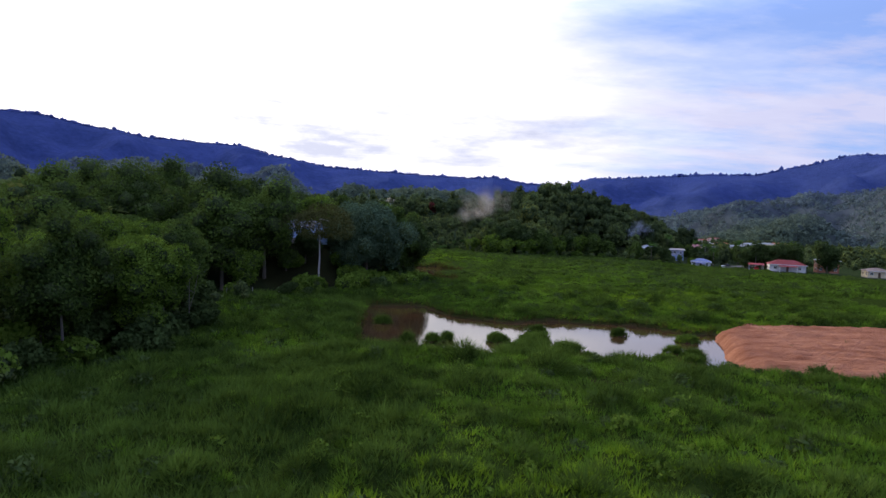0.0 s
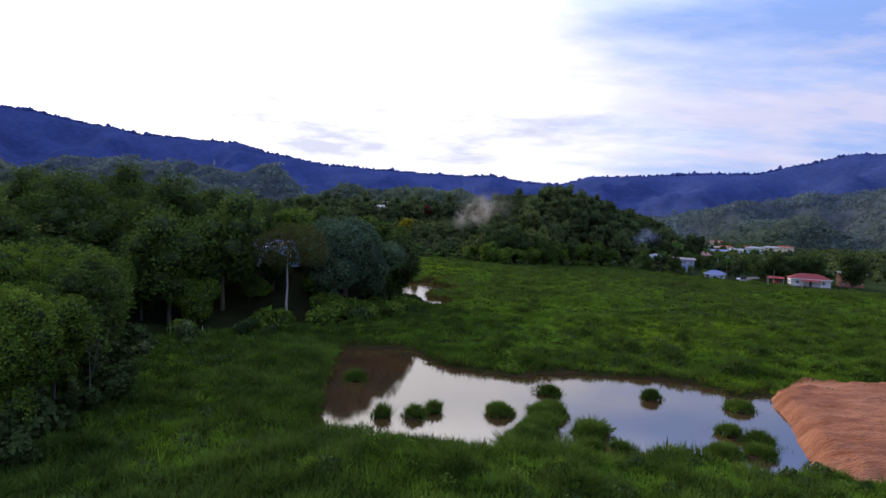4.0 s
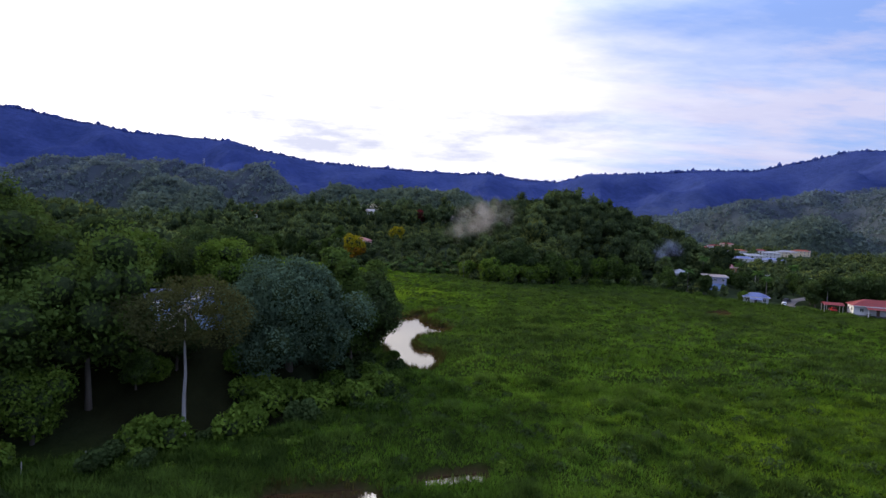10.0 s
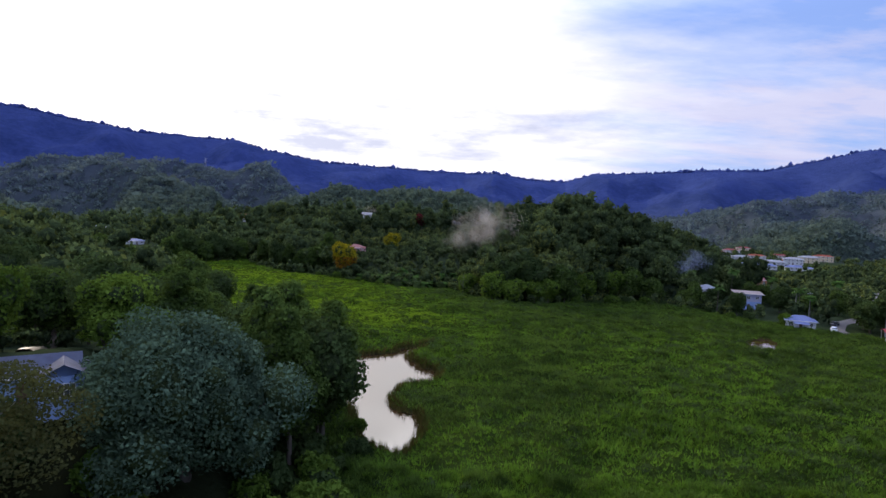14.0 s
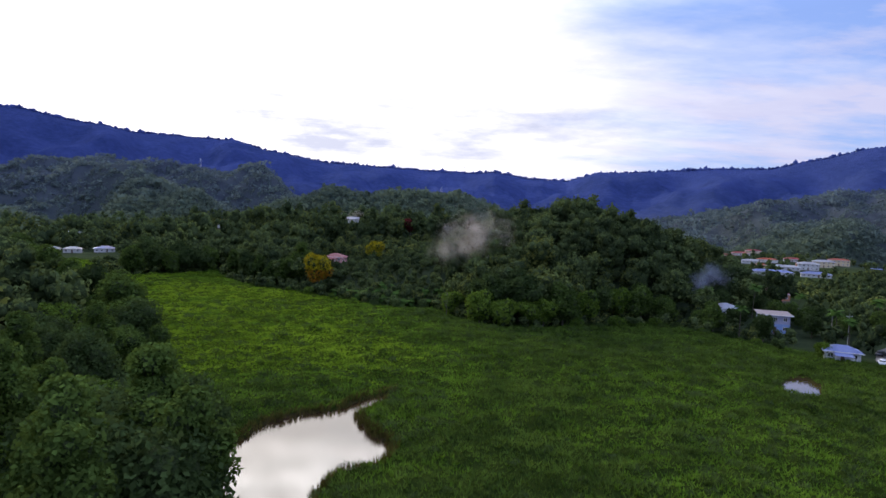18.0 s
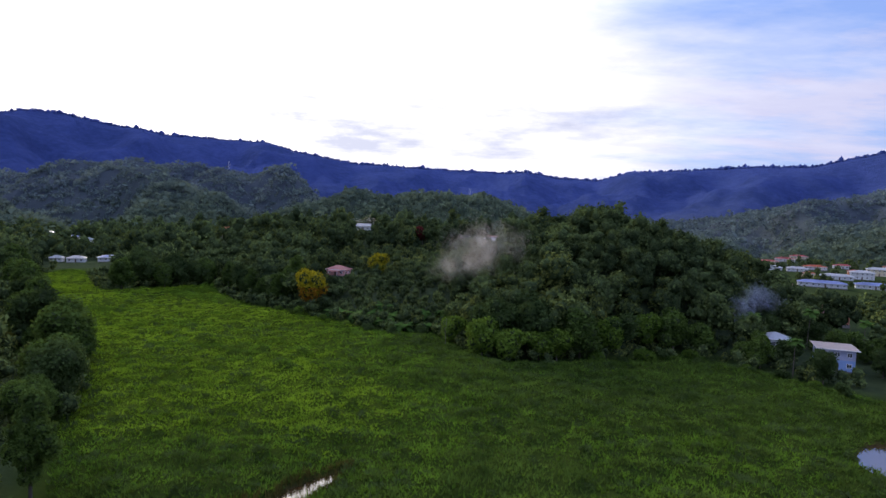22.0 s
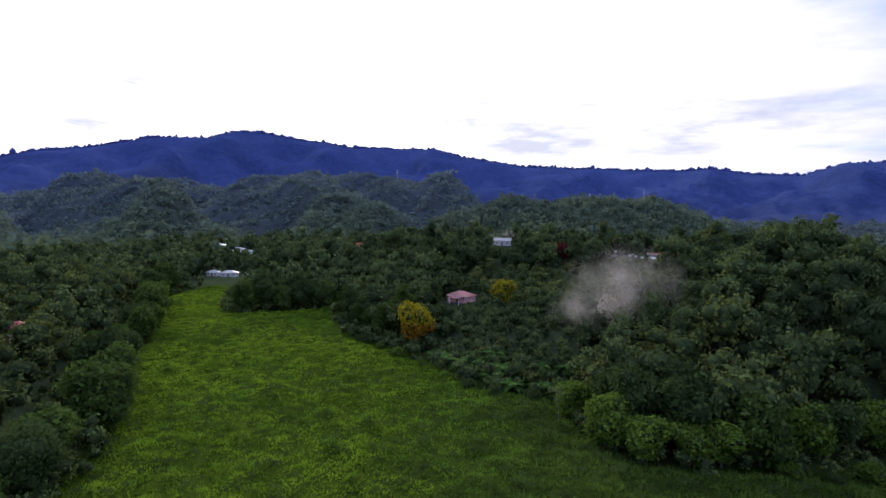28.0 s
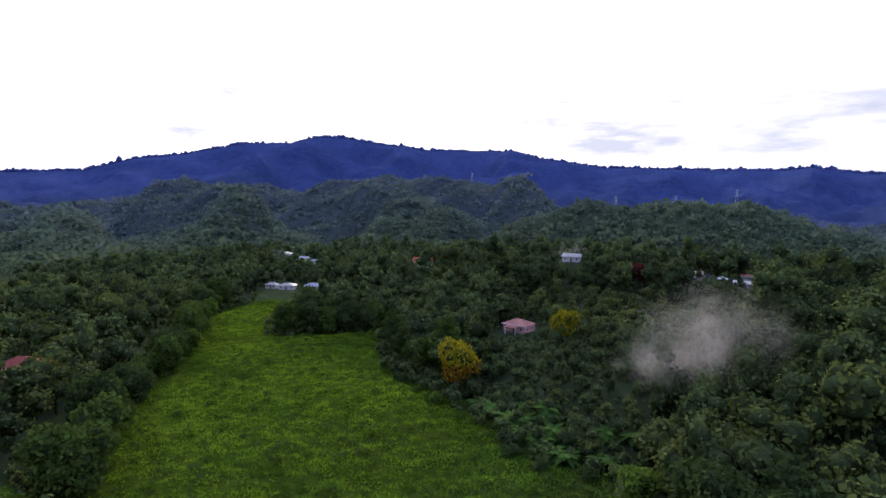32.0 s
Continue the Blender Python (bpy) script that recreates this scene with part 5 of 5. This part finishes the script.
def build_earth():
    P = np.asarray(EARTH, float)
    X, Y = np.meshgrid(np.linspace(26, 102, 210), np.linspace(-33, 18, 150))
    e = poly_sdf(EARTH, X, Y) + 0.8 * waves(X, Y, 3.5, 71)
    lumps = 0.14 * hummocks(X, Y, 1.9, 74) + 0.16 * hummocks(X, Y, 0.9, 75) + 0.34 * np.abs(waves(X * 0.6, Y * 2.5, 2.6, 73))
    Z = height(X, Y) + lumps * smooth(1, -2, e) + np.where(e < 0.6, 0.22, -0.9)
    idx = np.arange(X.size).reshape(X.shape)
    F = np.stack([idx[:-1, :-1], idx[:-1, 1:], idx[1:, 1:], idx[1:, :-1]], -1).reshape(-1, 4)
    tagged(new("ground_earth", np_mesh("ground_earth", np.stack([X, Y, Z], -1).reshape(-1, 3), F, M_EARTH, True)), "bank of bare orange-red tipped earth beside the pond", "earth", kind="structure")


build_earth()
EARTH_TUFTS = [(38.5, -14), (40, -20), (44, -9), (47, 5), (52, 9), (58, -17), (63, 3), (49, -22.5), (36.5, -19), (70, -8), (43, 1.5), (55, -4), (66, -21), (41, -4.5)]
X, Y = np.array(EARTH_TUFTS).T
mounds("earth_tufts", X, Y, rngg, 0.55, 120, 0.6, 0.05, M_SEDGE, "tufts of grass taking hold on the tipped earth", 0.7)


def build_smoke(name, x, y, z, size, n, seed, label, lean=0.0, fleck=0.10, mat=None):
    """A drifting puff of smoke: a haze of fine flecks, thick at the middle and thin at the rim."""
    rng = np.random.RandomState(seed)
    k = 46
    C = rng.normal(size=(k, 3)) * (0.62, 0.35, 0.30) * size
    C[:, 2] += 0.35 * C[:, 0] * lean + 0.22 * size * np.sin(C[:, 0] / size * 2.2)
    R = rng.uniform(0.06, 0.30, k) * size * (1.15 - 0.4 * np.linalg.norm(C, axis=1) / size).clip(0.4, 1.2)
    i = rng.choice(k, n, p=R**2 / (R**2).sum())
    P = C[i] + rng.normal(size=(n, 3)) * R[i][:, None] + (x, y, z)
    V = (P[:, None] + rng.normal(size=(n, 3, 3)) * fleck * 0.5).reshape(-1, 3)
    tagged(new(name, np_mesh(name, V, np.arange(3 * n).reshape(-1, 3), mat or M_SMOKE)), label, "smoke", kind="stuff")


# ---- houses ----
def box_bm(bm, x0, y0, z0, x1, y1, z1):
    m = Matrix.Translation(((x0 + x1) / 2, (y0 + y1) / 2, (z0 + z1) / 2)) @ Matrix.Diagonal((x1 - x0, y1 - y0, z1 - z0, 1))
    bmesh.ops.create_cube(bm, size=1, matrix=m)
    return bm


def box(name, dims, mat, parent, label=""):
    bm = box_bm(bmesh.new(), *dims)
    return part(name, bm_mesh(name, bm, mat), parent, label)


def roof_mesh(kind, w, d, z, rise, over, thick=0.16):
    """A hipped, gabled or single-pitch roof slab over a w by d plan."""
    a, b = w / 2 + over, d / 2 + over
    if kind == "hip":
        r = max(a - b, 0.3)
        top = [(-r, 0, z + rise), (r, 0, z + rise)]
        faces = [(0, 1, 5, 4), (1, 2, 5), (2, 3, 4, 5), (3, 0, 4)]
    elif kind == "gable":
        top = [(-a, 0, z + rise), (a, 0, z + rise)]
        faces = [(0, 1, 5, 4), (2, 3, 4, 5)]
    else:
        top = []
        faces = [(0, 1, 2, 3)]
    low = [(-a, -b, z), (a, -b, z), (a, b, z), (-a, b, z)]
    if kind == "shed":
        low = [(-a, -b, z), (a, -b, z), (a, b, z + rise), (-a, b, z + rise)]
    bm = bmesh.new()
    vs = [bm.verts.new(p) for p in low + top]
    for f in faces:
        bm.faces.new([vs[i] for i in f])
    bmesh.ops.solidify(bm, geom=bm.faces[:], thickness=thick)
    bmesh.ops.recalc_face_normals(bm, faces=bm.faces[:])
    return bm


def house(x, y, turn, w, d, storey, floors, wall, roof, kind="hip", rise=None, label="", z=None, over=0.6, porch=False, wins=3, lift=0.0, wall2=None):
    """A house: walls by storey, a roof, windows with frames, a door; on posts where lift is given."""
    z0 = float(height(np.array([x]), np.array([y]))[0]) if z is None else z
    h = tagged(new("house"), label, "house")
    h.matrix_world = Matrix.Translation((x, y, z0 - 0.05)) @ Matrix.Rotation(radians(turn), 4, "Z")
    if lift:
        for px in (-w / 2 + 0.3, 0, w / 2 - 0.3):
            for py in (-d / 2 + 0.3, d / 2 - 0.3):
                box("post", (px - 0.12, py - 0.12, -0.6, px + 0.12, py + 0.12, lift), M_WALL_WHITE, h)
    else:
        box("plinth", (-w / 2 - 0.15, -d / 2 - 0.15, -1.2, w / 2 + 0.15, d / 2 + 0.15, 0.3), M_GRAVEL, h)
    for f in range(floors):
        b = lift + 0.3 * (not lift) + f * storey
        body = box("wall", (-w / 2, -d / 2, b, w / 2, d / 2, b + storey - 0.004), (wall2 or wall) if f == 0 and floors > 1 else wall, h)
        for sx, n, span in ((-1, wins, w), (1, wins, w)):
            for i in range(n):
                cx = (i + 0.5) / n * span - span / 2
                face = sx * d / 2
                if f == 0 and i == n // 2 and sx == -1:
                    dr = box("door", (cx - 0.45, face - 0.04, b, cx + 0.45, face + 0.02, b + 2.05), M_DOOR, h)
                    continue
                wd = box("window", (cx - 0.6, face - 0.05 if sx < 0 else face - 0.02, b + 0.9, cx + 0.6, face + 0.02 if sx < 0 else face + 0.05, b + 2.1), M_TRIM, h)
                o = sx * 0.075
                for px in (-0.28, 0.28):
                    box("pane", (cx + px - 0.22, face + min(o, 0), b + 1.0, cx + px + 0.22, face + max(o, 0), b + 2.0), M_GLASS, wd)
        for sy in (-1, 1):
            n = max(1, int(d / 3.4))
            for i in range(n):
                cy, face = (i + 0.5) / n * d - d / 2, sy * w / 2
                wd = box("window", (face - 0.05, cy - 0.55, b + 0.9, face + 0.05, cy + 0.55, b + 2.1), M_TRIM, h)
                for py in (-0.26, 0.26):
                    box("pane", (face - 0.07 if sy < 0 else face, cy + py - 0.2, b + 1.0, face if sy < 0 else face + 0.07, cy + py + 0.2, b + 2.0), M_GLASS, wd)
    top = lift + 0.3 * (not lift) + floors * storey
    rise = rise if rise is not None else 0.26 * d
    rf = part("roof", bm_mesh("roof", roof_mesh(kind, w, d, top, rise, over), roof), h)
    if kind == "gable":
        for s in (-1, 1):
            bm = bmesh.new()
            bm.faces.new([bm.verts.new(p) for p in ((s * (w / 2 - 0.05), -d / 2, top), (s * (w / 2 - 0.05), d / 2, top), (s * (w / 2 - 0.05), 0, top + rise * d / (d + 2 * over)))])
            bmesh.ops.solidify(bm, geom=bm.faces[:], thickness=0.1)
            part("gable", bm_mesh("gable", bm, wall), h)
    box("fascia", (-w / 2 - over, -d / 2 - over - 0.03, top - 0.16, w / 2 + over, -d / 2 - over + 0.03, top + 0.04), M_TRIM, h)
    if porch:
        part("porch_roof", bm_mesh("porch_roof", roof_mesh("shed", w * 0.5, 2.4, top - 0.7, 0.5, 0.1), roof), h, m=Matrix.Translation((0, -d / 2 - 1.5, 0)))
        for px in (-w * 0.24, w * 0.24):
            box("porch_post", (px - 0.08, -d / 2 - 2.5, -0.3, px + 0.08, -d / 2 - 2.34, top - 0.66), M_TRIM, h)
    return h


HOME = house(-42.6, 50.0, 35, 9.0, 5.2, 2.7, 1, M_WALL_BLUE, M_ROOF_DIM, "gable", 1.5, "pale blue house with a front gable and a grey metal roof", over=0.5)


def front_wing(h, x, w, deep, face, top, rise):
    """A gabled wing in front of a house: walls, a barred window and its own roof."""
    box("wing_wall", (x - w / 2, face - deep, -1.2, x + w / 2, face + 0.5, top), M_WALL_BLUE, h)
    bm = bmesh.new()
    bm.faces.new([bm.verts.new(p) for p in ((x - w / 2, face - deep + 0.06, top), (x + w / 2, face - deep + 0.06, top), (x, face - deep + 0.06, top + rise))])
    bmesh.ops.solidify(bm, geom=bm.faces[:], thickness=0.1)
    part("wing_gable", bm_mesh("wing_gable", bm, M_WALL_BLUE), h)
    roof = roof_mesh("gable", deep + 3.6, w, top, rise, 0.35, 0.12)
    part("wing_roof", bm_mesh("wing_roof", roof, M_ROOF_DIM), h, m=Matrix.Translation((x, face - deep / 2 + 1.6, 0)) @ Matrix.Rotation(radians(90), 4, "Z"))
    f = face - deep
    win = box("window", (x - 0.95, f - 0.05, 1.05, x + 0.95, f + 0.02, 2.35), M_GLASS, h, "dark window behind pale bars")
    for k in range(5):
        box("bar", (x - 0.95 + 0.475 * k - 0.03, f - 0.10, 1.05, x - 0.95 + 0.475 * k + 0.03, f - 0.054, 2.35), M_TRIM, win)
    for zz in (1.05, 1.7, 2.35):
        box("rail", (x - 0.98, f - 0.09, zz - 0.03, x + 0.98, f - 0.052, zz + 0.03), M_TRIM, win)


front_wing(HOME, 3.4, 4.4, 1.6, -2.6, 3.0, 1.3)
house(-61, 323, -12, 9.5, 7, 2.8, 1, M_WALL_PINK, M_ROOF_PINK, "hip", 1.8, "pink house with a salmon-pink hipped roof", porch=True)
house(-152, 400, 20, 10, 8, 2.9, 1, M_WALL_WHITE, M_ROOF_ORANGE, "gable", 2.6, "white house with an orange tiled roof among trees")
house(-140, 192, 35, 10, 8, 3.2, 1, M_WALL_CREAM, M_ROOF_RED, "hip", 2.0, "cream house with a red tiled roof in the woods")
house(107, 214, -14, 8.5, 6, 2.9, 2, M_WALL_LILAC, M_ROOF_CREAM, "shed", 0.5, "two-storey pale lilac house with a flat cream metal roof", wall2=M_WALL_BLUE, over=0.8)
house(96, 224, 10, 7, 6, 2.9, 1, M_WALL_WHITE, M_ROOF_GREY, "hip", 1.5, "white bungalow with a pale blue-grey roof among trees", lift=2.2)
house(107, 179.5, -22, 8, 5.5, 2.6, 1, M_WALL_WHITE, M_ROOF_BLUE, "hip", 1.4, "white bungalow with a slate-blue hipped roof", porch=True)
house(131, 153, -20, 13, 7, 2.8, 1, M_WALL_WHITE, M_ROOF_RED, "hip", 1.9, "white bungalow with a red hipped roof and verandah", porch=True)
house(157, 169, -20, 8, 7, 2.7, 2, M_WALL_BRICK, M_ROOF_GREY, "hip", 1.1, "two-storey orange house with a blue-grey roof")
house(168, 154, -15, 8, 7, 2.7, 1, M_WALL_CREAM, M_ROOF_RUST, "hip", 1.3, "cream house beside the orange one")
house(138, 273, 15, 9, 7, 2.9, 1, M_WALL_BRICK, M_ROOF_PINK, "gable", 1.8, "brick-coloured house with a pink roof")
house(-74, 428, 8, 9, 7, 2.9, 1, M_WALL_WHITE, M_ROOF_GREY, "gable", 1.5, "white hillside house with a pale grey roof")
house(12, 388, 5, 9, 5, 2.4, 1, M_WALL_DULL, M_ROOF_GREY, "shed", 0.7, "low white shed with a pale metal roof", wins=2)
house(12, 410, 5, 6, 4, 2.4, 1, M_WALL_DULL, M_ROOF_RED, "shed", 0.6, "small stall with a bright red roof", wins=2)
house(-10, 398, 5, 8, 4, 2.4, 1, M_WALL_DULL, M_ROOF_RUST, "shed", 0.6, "long low hut with a rusty roof", wins=2)
house(-20, 402, -4, 7, 4, 2.4, 1, M_WALL_DULL, M_ROOF_GREY, "shed", 0.6, "white hut beside the red-leaved tree", wins=2)
for hx, hy, ht, hw, hf, hwall, hroof, hl in FAR_HOUSES:
    house(hx, hy, ht, hw, min(9, 0.45 * hw + 2), 2.6, hf, hwall, hroof, "hip", 1.5, hl, wins=max(3, hw // 3))

build_smoke("smoke_plume", 9.5, 254, 26.5, 12.5, 250000, 81, "tan-grey wisp of smoke drifting over the hill", 0.8, 0.052)
build_smoke("smoke_wisp", 92, 232, 15, 6, 34000, 83, "thin bluish smoke rising between the houses", 0.8, 0.05, M_SMOKE_BLUE)
build_smoke("smoke_trail", -74, 424, 31, 7, 6000, 85, "faint smoke above the hillside roof", 1.0, 0.12)


# ---- masts on the ridges ----
def strut(name, a, b, r, mat, parent):
    V, F = tube([a, ((a[0] + b[0]) / 2, (a[1] + b[1]) / 2, (a[2] + b[2]) / 2), b], [r, r, r], 4)
    return part(name, np_mesh(name, V, F, mat), parent)


def pylon(x, y, h, label):
    """A lattice power pylon: four legs, braces and three crossarms."""
    t = tagged(new("pylon"), label, "pylon")
    t.location = (x, y, float(height(np.array([x]), np.array([y]), False)[0]) + 4)
    q, r = h * 0.11, 0.22
    for sx in (-1, 1):
        for sy in (-1, 1):
            strut("leg", (sx * q, sy * q, -8), (sx * q * 0.16, sy * q * 0.16, h), r, M_METAL, t)
    for i in range(6):
        k0, k1 = 1 - 0.84 * i / 6, 1 - 0.84 * (i + 1) / 6
        s = 1 if i % 2 else -1
        for sy in (-1, 1):
            strut("brace", (-s * q * k0, sy * q * k0, h * i / 6), (s * q * k1, sy * q * k1, h * (i + 1) / 6), r * 0.6, M_METAL, t)
    for k, w in ((0.66, 0.20), (0.80, 0.17), (0.94, 0.13)):
        strut("crossarm", (-h * w, 0, h * k), (h * w, 0, h * k), r * 0.9, M_METAL, t)
    return t


for px, py, ph, pl in ((-680, 1490, 26, "white lattice power pylon on the middle ridge"), (-435, 2040, 46, "thin lattice power pylon below the high ridge"), (-257, 2072, 60, "tall lattice power pylon below the high ridge"), (-98, 2290, 46, "lattice power pylon on the far slope"),
                       (-18, 3380, 46, "mast on the skyline of the high ridge")):
    pylon(px, py, ph, pl)


# ---- the lane and its cars ----
def ribbon(name, pts, width, mat, label, lift=0.12):
    """A lane that lies on the ground along points."""
    P = np.array(along(pts, 1.5) + [pts[-1]])
    d = unit(np.gradient(P, axis=0))
    n = np.column_stack([-d[:, 1], d[:, 0]])
    rows = []
    for k in (-1, -0.5, 0, 0.5, 1):
        q = P + n * k * width / 2
        rows.append(np.column_stack([q, height(q[:, 0], q[:, 1]) + lift * (1 - 1.6 * (abs(k) == 1))]))
    V, m = np.concatenate(rows), len(P)
    F = np.concatenate([np.stack([np.arange(m - 1) + r * m, np.arange(1, m) + r * m, np.arange(1, m) + (r + 1) * m, np.arange(m - 1) + (r + 1) * m], 1) for r in range(4)])
    tagged(new(name, np_mesh(name, V, F, mat, True)), label, "road", kind="structure")


ribbon("road_lane", [(116, 168), (119, 180), (126, 190), (138, 200), (152, 214), (168, 236), (186, 262), (214, 300)], 5.0, M_GRAVEL, "grey gravel lane behind the houses", 0.25)
ribbon("road_track", [(-49, 58), (-54, 68), (-63, 82), (-73, 98), (-82, 116)], 2.2, M_MUD, "brown earth track up the knoll behind the house", 0.3)


def car(x, y, turn, paint, label):
    """A saloon car: lower body, cabin, glass, lamps and wheels."""
    c = tagged(new("car"), label, "car")
    c.matrix_world = Matrix.Translation((x, y, float(height(np.array([x]), np.array([y]))[0]) + 0.25)) @ Matrix.Rotation(radians(turn), 4, "Z")
    bm = box_bm(bmesh.new(), -2.1, -0.85, 0.28, 2.1, 0.85, 0.85)
    bmesh.ops.bevel(bm, geom=bm.edges[:], offset=0.12, segments=2, affect="EDGES")
    part("body", bm_mesh("body", bm, paint, True), c)
    bm = box_bm(bmesh.new(), -1.5, -0.74, 0.85, 0.8, 0.74, 1.42)
    for v in bm.verts:
        if v.co.z > 1.2:
            v.co.x, v.co.y = v.co.x * 0.72 - 0.1, v.co.y * 0.84
    bmesh.ops.bevel(bm, geom=bm.edges[:], offset=0.06, segments=2, affect="EDGES")
    part("cabin", bm_mesh("cabin", bm, paint, True), c)
    box("windscreen", (0.45, -0.6, 0.95, 0.72, 0.6, 1.25), M_GLASS, c)
    box("rear_window", (-1.42, -0.6, 0.95, -1.2, 0.6, 1.25), M_GLASS, c)
    for sy in (-1, 1):
        box("side_window", (-1.1, sy * 0.70 - 0.03, 0.95, 0.4, sy * 0.70 + 0.03, 1.25), M_GLASS, c)
        box("headlight", (2.06, sy * 0.6 - 0.16, 0.56, 2.12, sy * 0.6 + 0.16, 0.72), M_TRIM, c)
        for wx in (-1.3, 1.3):
            bm = bmesh.new()
            bmesh.ops.create_cone(bm, cap_ends=True, segments=14, radius1=0.33, radius2=0.33, depth=0.22, matrix=Matrix.Translation((wx, sy * 0.80, 0.33)) @ Matrix.Rotation(radians(90), 4, "X"))
            w = part("wheel", bm_mesh("wheel", bm, M_TYRE), c)
            bm = bmesh.new()
            bmesh.ops.create_cone(bm, cap_ends=True, segments=12, radius1=0.2, radius2=0.17, depth=0.05, matrix=Matrix.Translation((wx, sy * 0.92, 0.33)) @ Matrix.Rotation(radians(-90 * sy), 4, "X"))
            part("rim", bm_mesh("rim", bm, M_METAL), w)
    return c


M_CAR_DARK = plain("car_paint_dark", (0.05, 0.05, 0.06), (0.04, 0.04, 0.05), 0.25)
M_CAR_RED = plain("car_paint_red", (0.35, 0.03, 0.03), (0.30, 0.025, 0.025), 0.25)
car(115.8, 176.5, 60, M_CAR, "white parked saloon car by the lane")
car(122, 186, 40, M_CAR_DARK, "dark parked car on the lane")
car(139, 160, 70, M_CAR, "white car parked by the red-roofed house")
car(122.5, 160, 70, M_CAR_RED, "red car parked by the red-roofed house")
car(2, 402, 5, M_CAR, "white car parked on the hilltop")
car(-4, 404, 5, M_CAR_DARK, "dark car parked on the hilltop")


def carport(x, y, turn, label):
    c = tagged(new("carport"), label, "carport")
    c.matrix_world = Matrix.Translation((x, y, float(height(np.array([x]), np.array([y]))[0]))) @ Matrix.Rotation(radians(turn), 4, "Z")
    for px in (-2.6, 2.6):
        for py in (-2, 2):
            box("post", (px - 0.07, py - 0.07, -0.4, px + 0.07, py + 0.07, 2.4), M_METAL, c)
    part("roof", bm_mesh("roof", roof_mesh("gable", 5.6, 4.6, 2.4, 0.7, 0.2, 0.08), M_ROOF_RED), c)


carport(122.5, 160.5, -20, "open carport with a red roof beside the bungalow")


def utility_pole(x, y, h, label):
    u = tagged(new("utility_pole"), label, "pole")
    u.location = (x, y, float(height(np.array([x]), np.array([y]))[0]))
    k = np.linspace(0, 1, 4)
    part("post", np_mesh("post", *tube(np.column_stack([0 * k, 0 * k, -0.5 + k * (h + 0.5)]), 0.14 - 0.05 * k, 8), M_BARK_PALE, True), u)
    box("crossarm", (-0.9, -0.05, h - 0.7, 0.9, 0.05, h - 0.58), M_METAL, u)
    for ix in (-0.8, 0, 0.8):
        box("insulator", (ix - 0.05, -0.05, h - 0.58, ix + 0.05, 0.05, h - 0.36), M_TRIM, u)


for ux, uy in ((120, 197), (117, 200), (132, 190), (150, 208), (128, 172)):
    utility_pole(ux, uy, 9.5, "pale concrete utility pole by the lane")


def fence_post(x, y, label):
    f = tagged(new("fence_post"), label, "post", group="fence posts at the foot of the lawn")
    f.location = (x, y, float(height(np.array([x]), np.array([y]))[0]))
    k = np.linspace(0, 1, 3)
    part("post", np_mesh("post", *tube(np.column_stack([0.05 * k, 0 * k, -0.4 + k * 2.1]), 0.06 - 0.01 * k, 6), M_BARK_PALE), f)


for fx, fy in ((-43, 20), (-39, 23.5), (-47, 17.5), (-51, 15), (-35.5, 26)):
    fence_post(fx, fy, "weathered grey wooden fence post")

# The models that the copies were taken from go
for _k in KIND.values():
    for _o in (*_k.children_recursive, _k):
        bpy.data.objects.remove(_o)
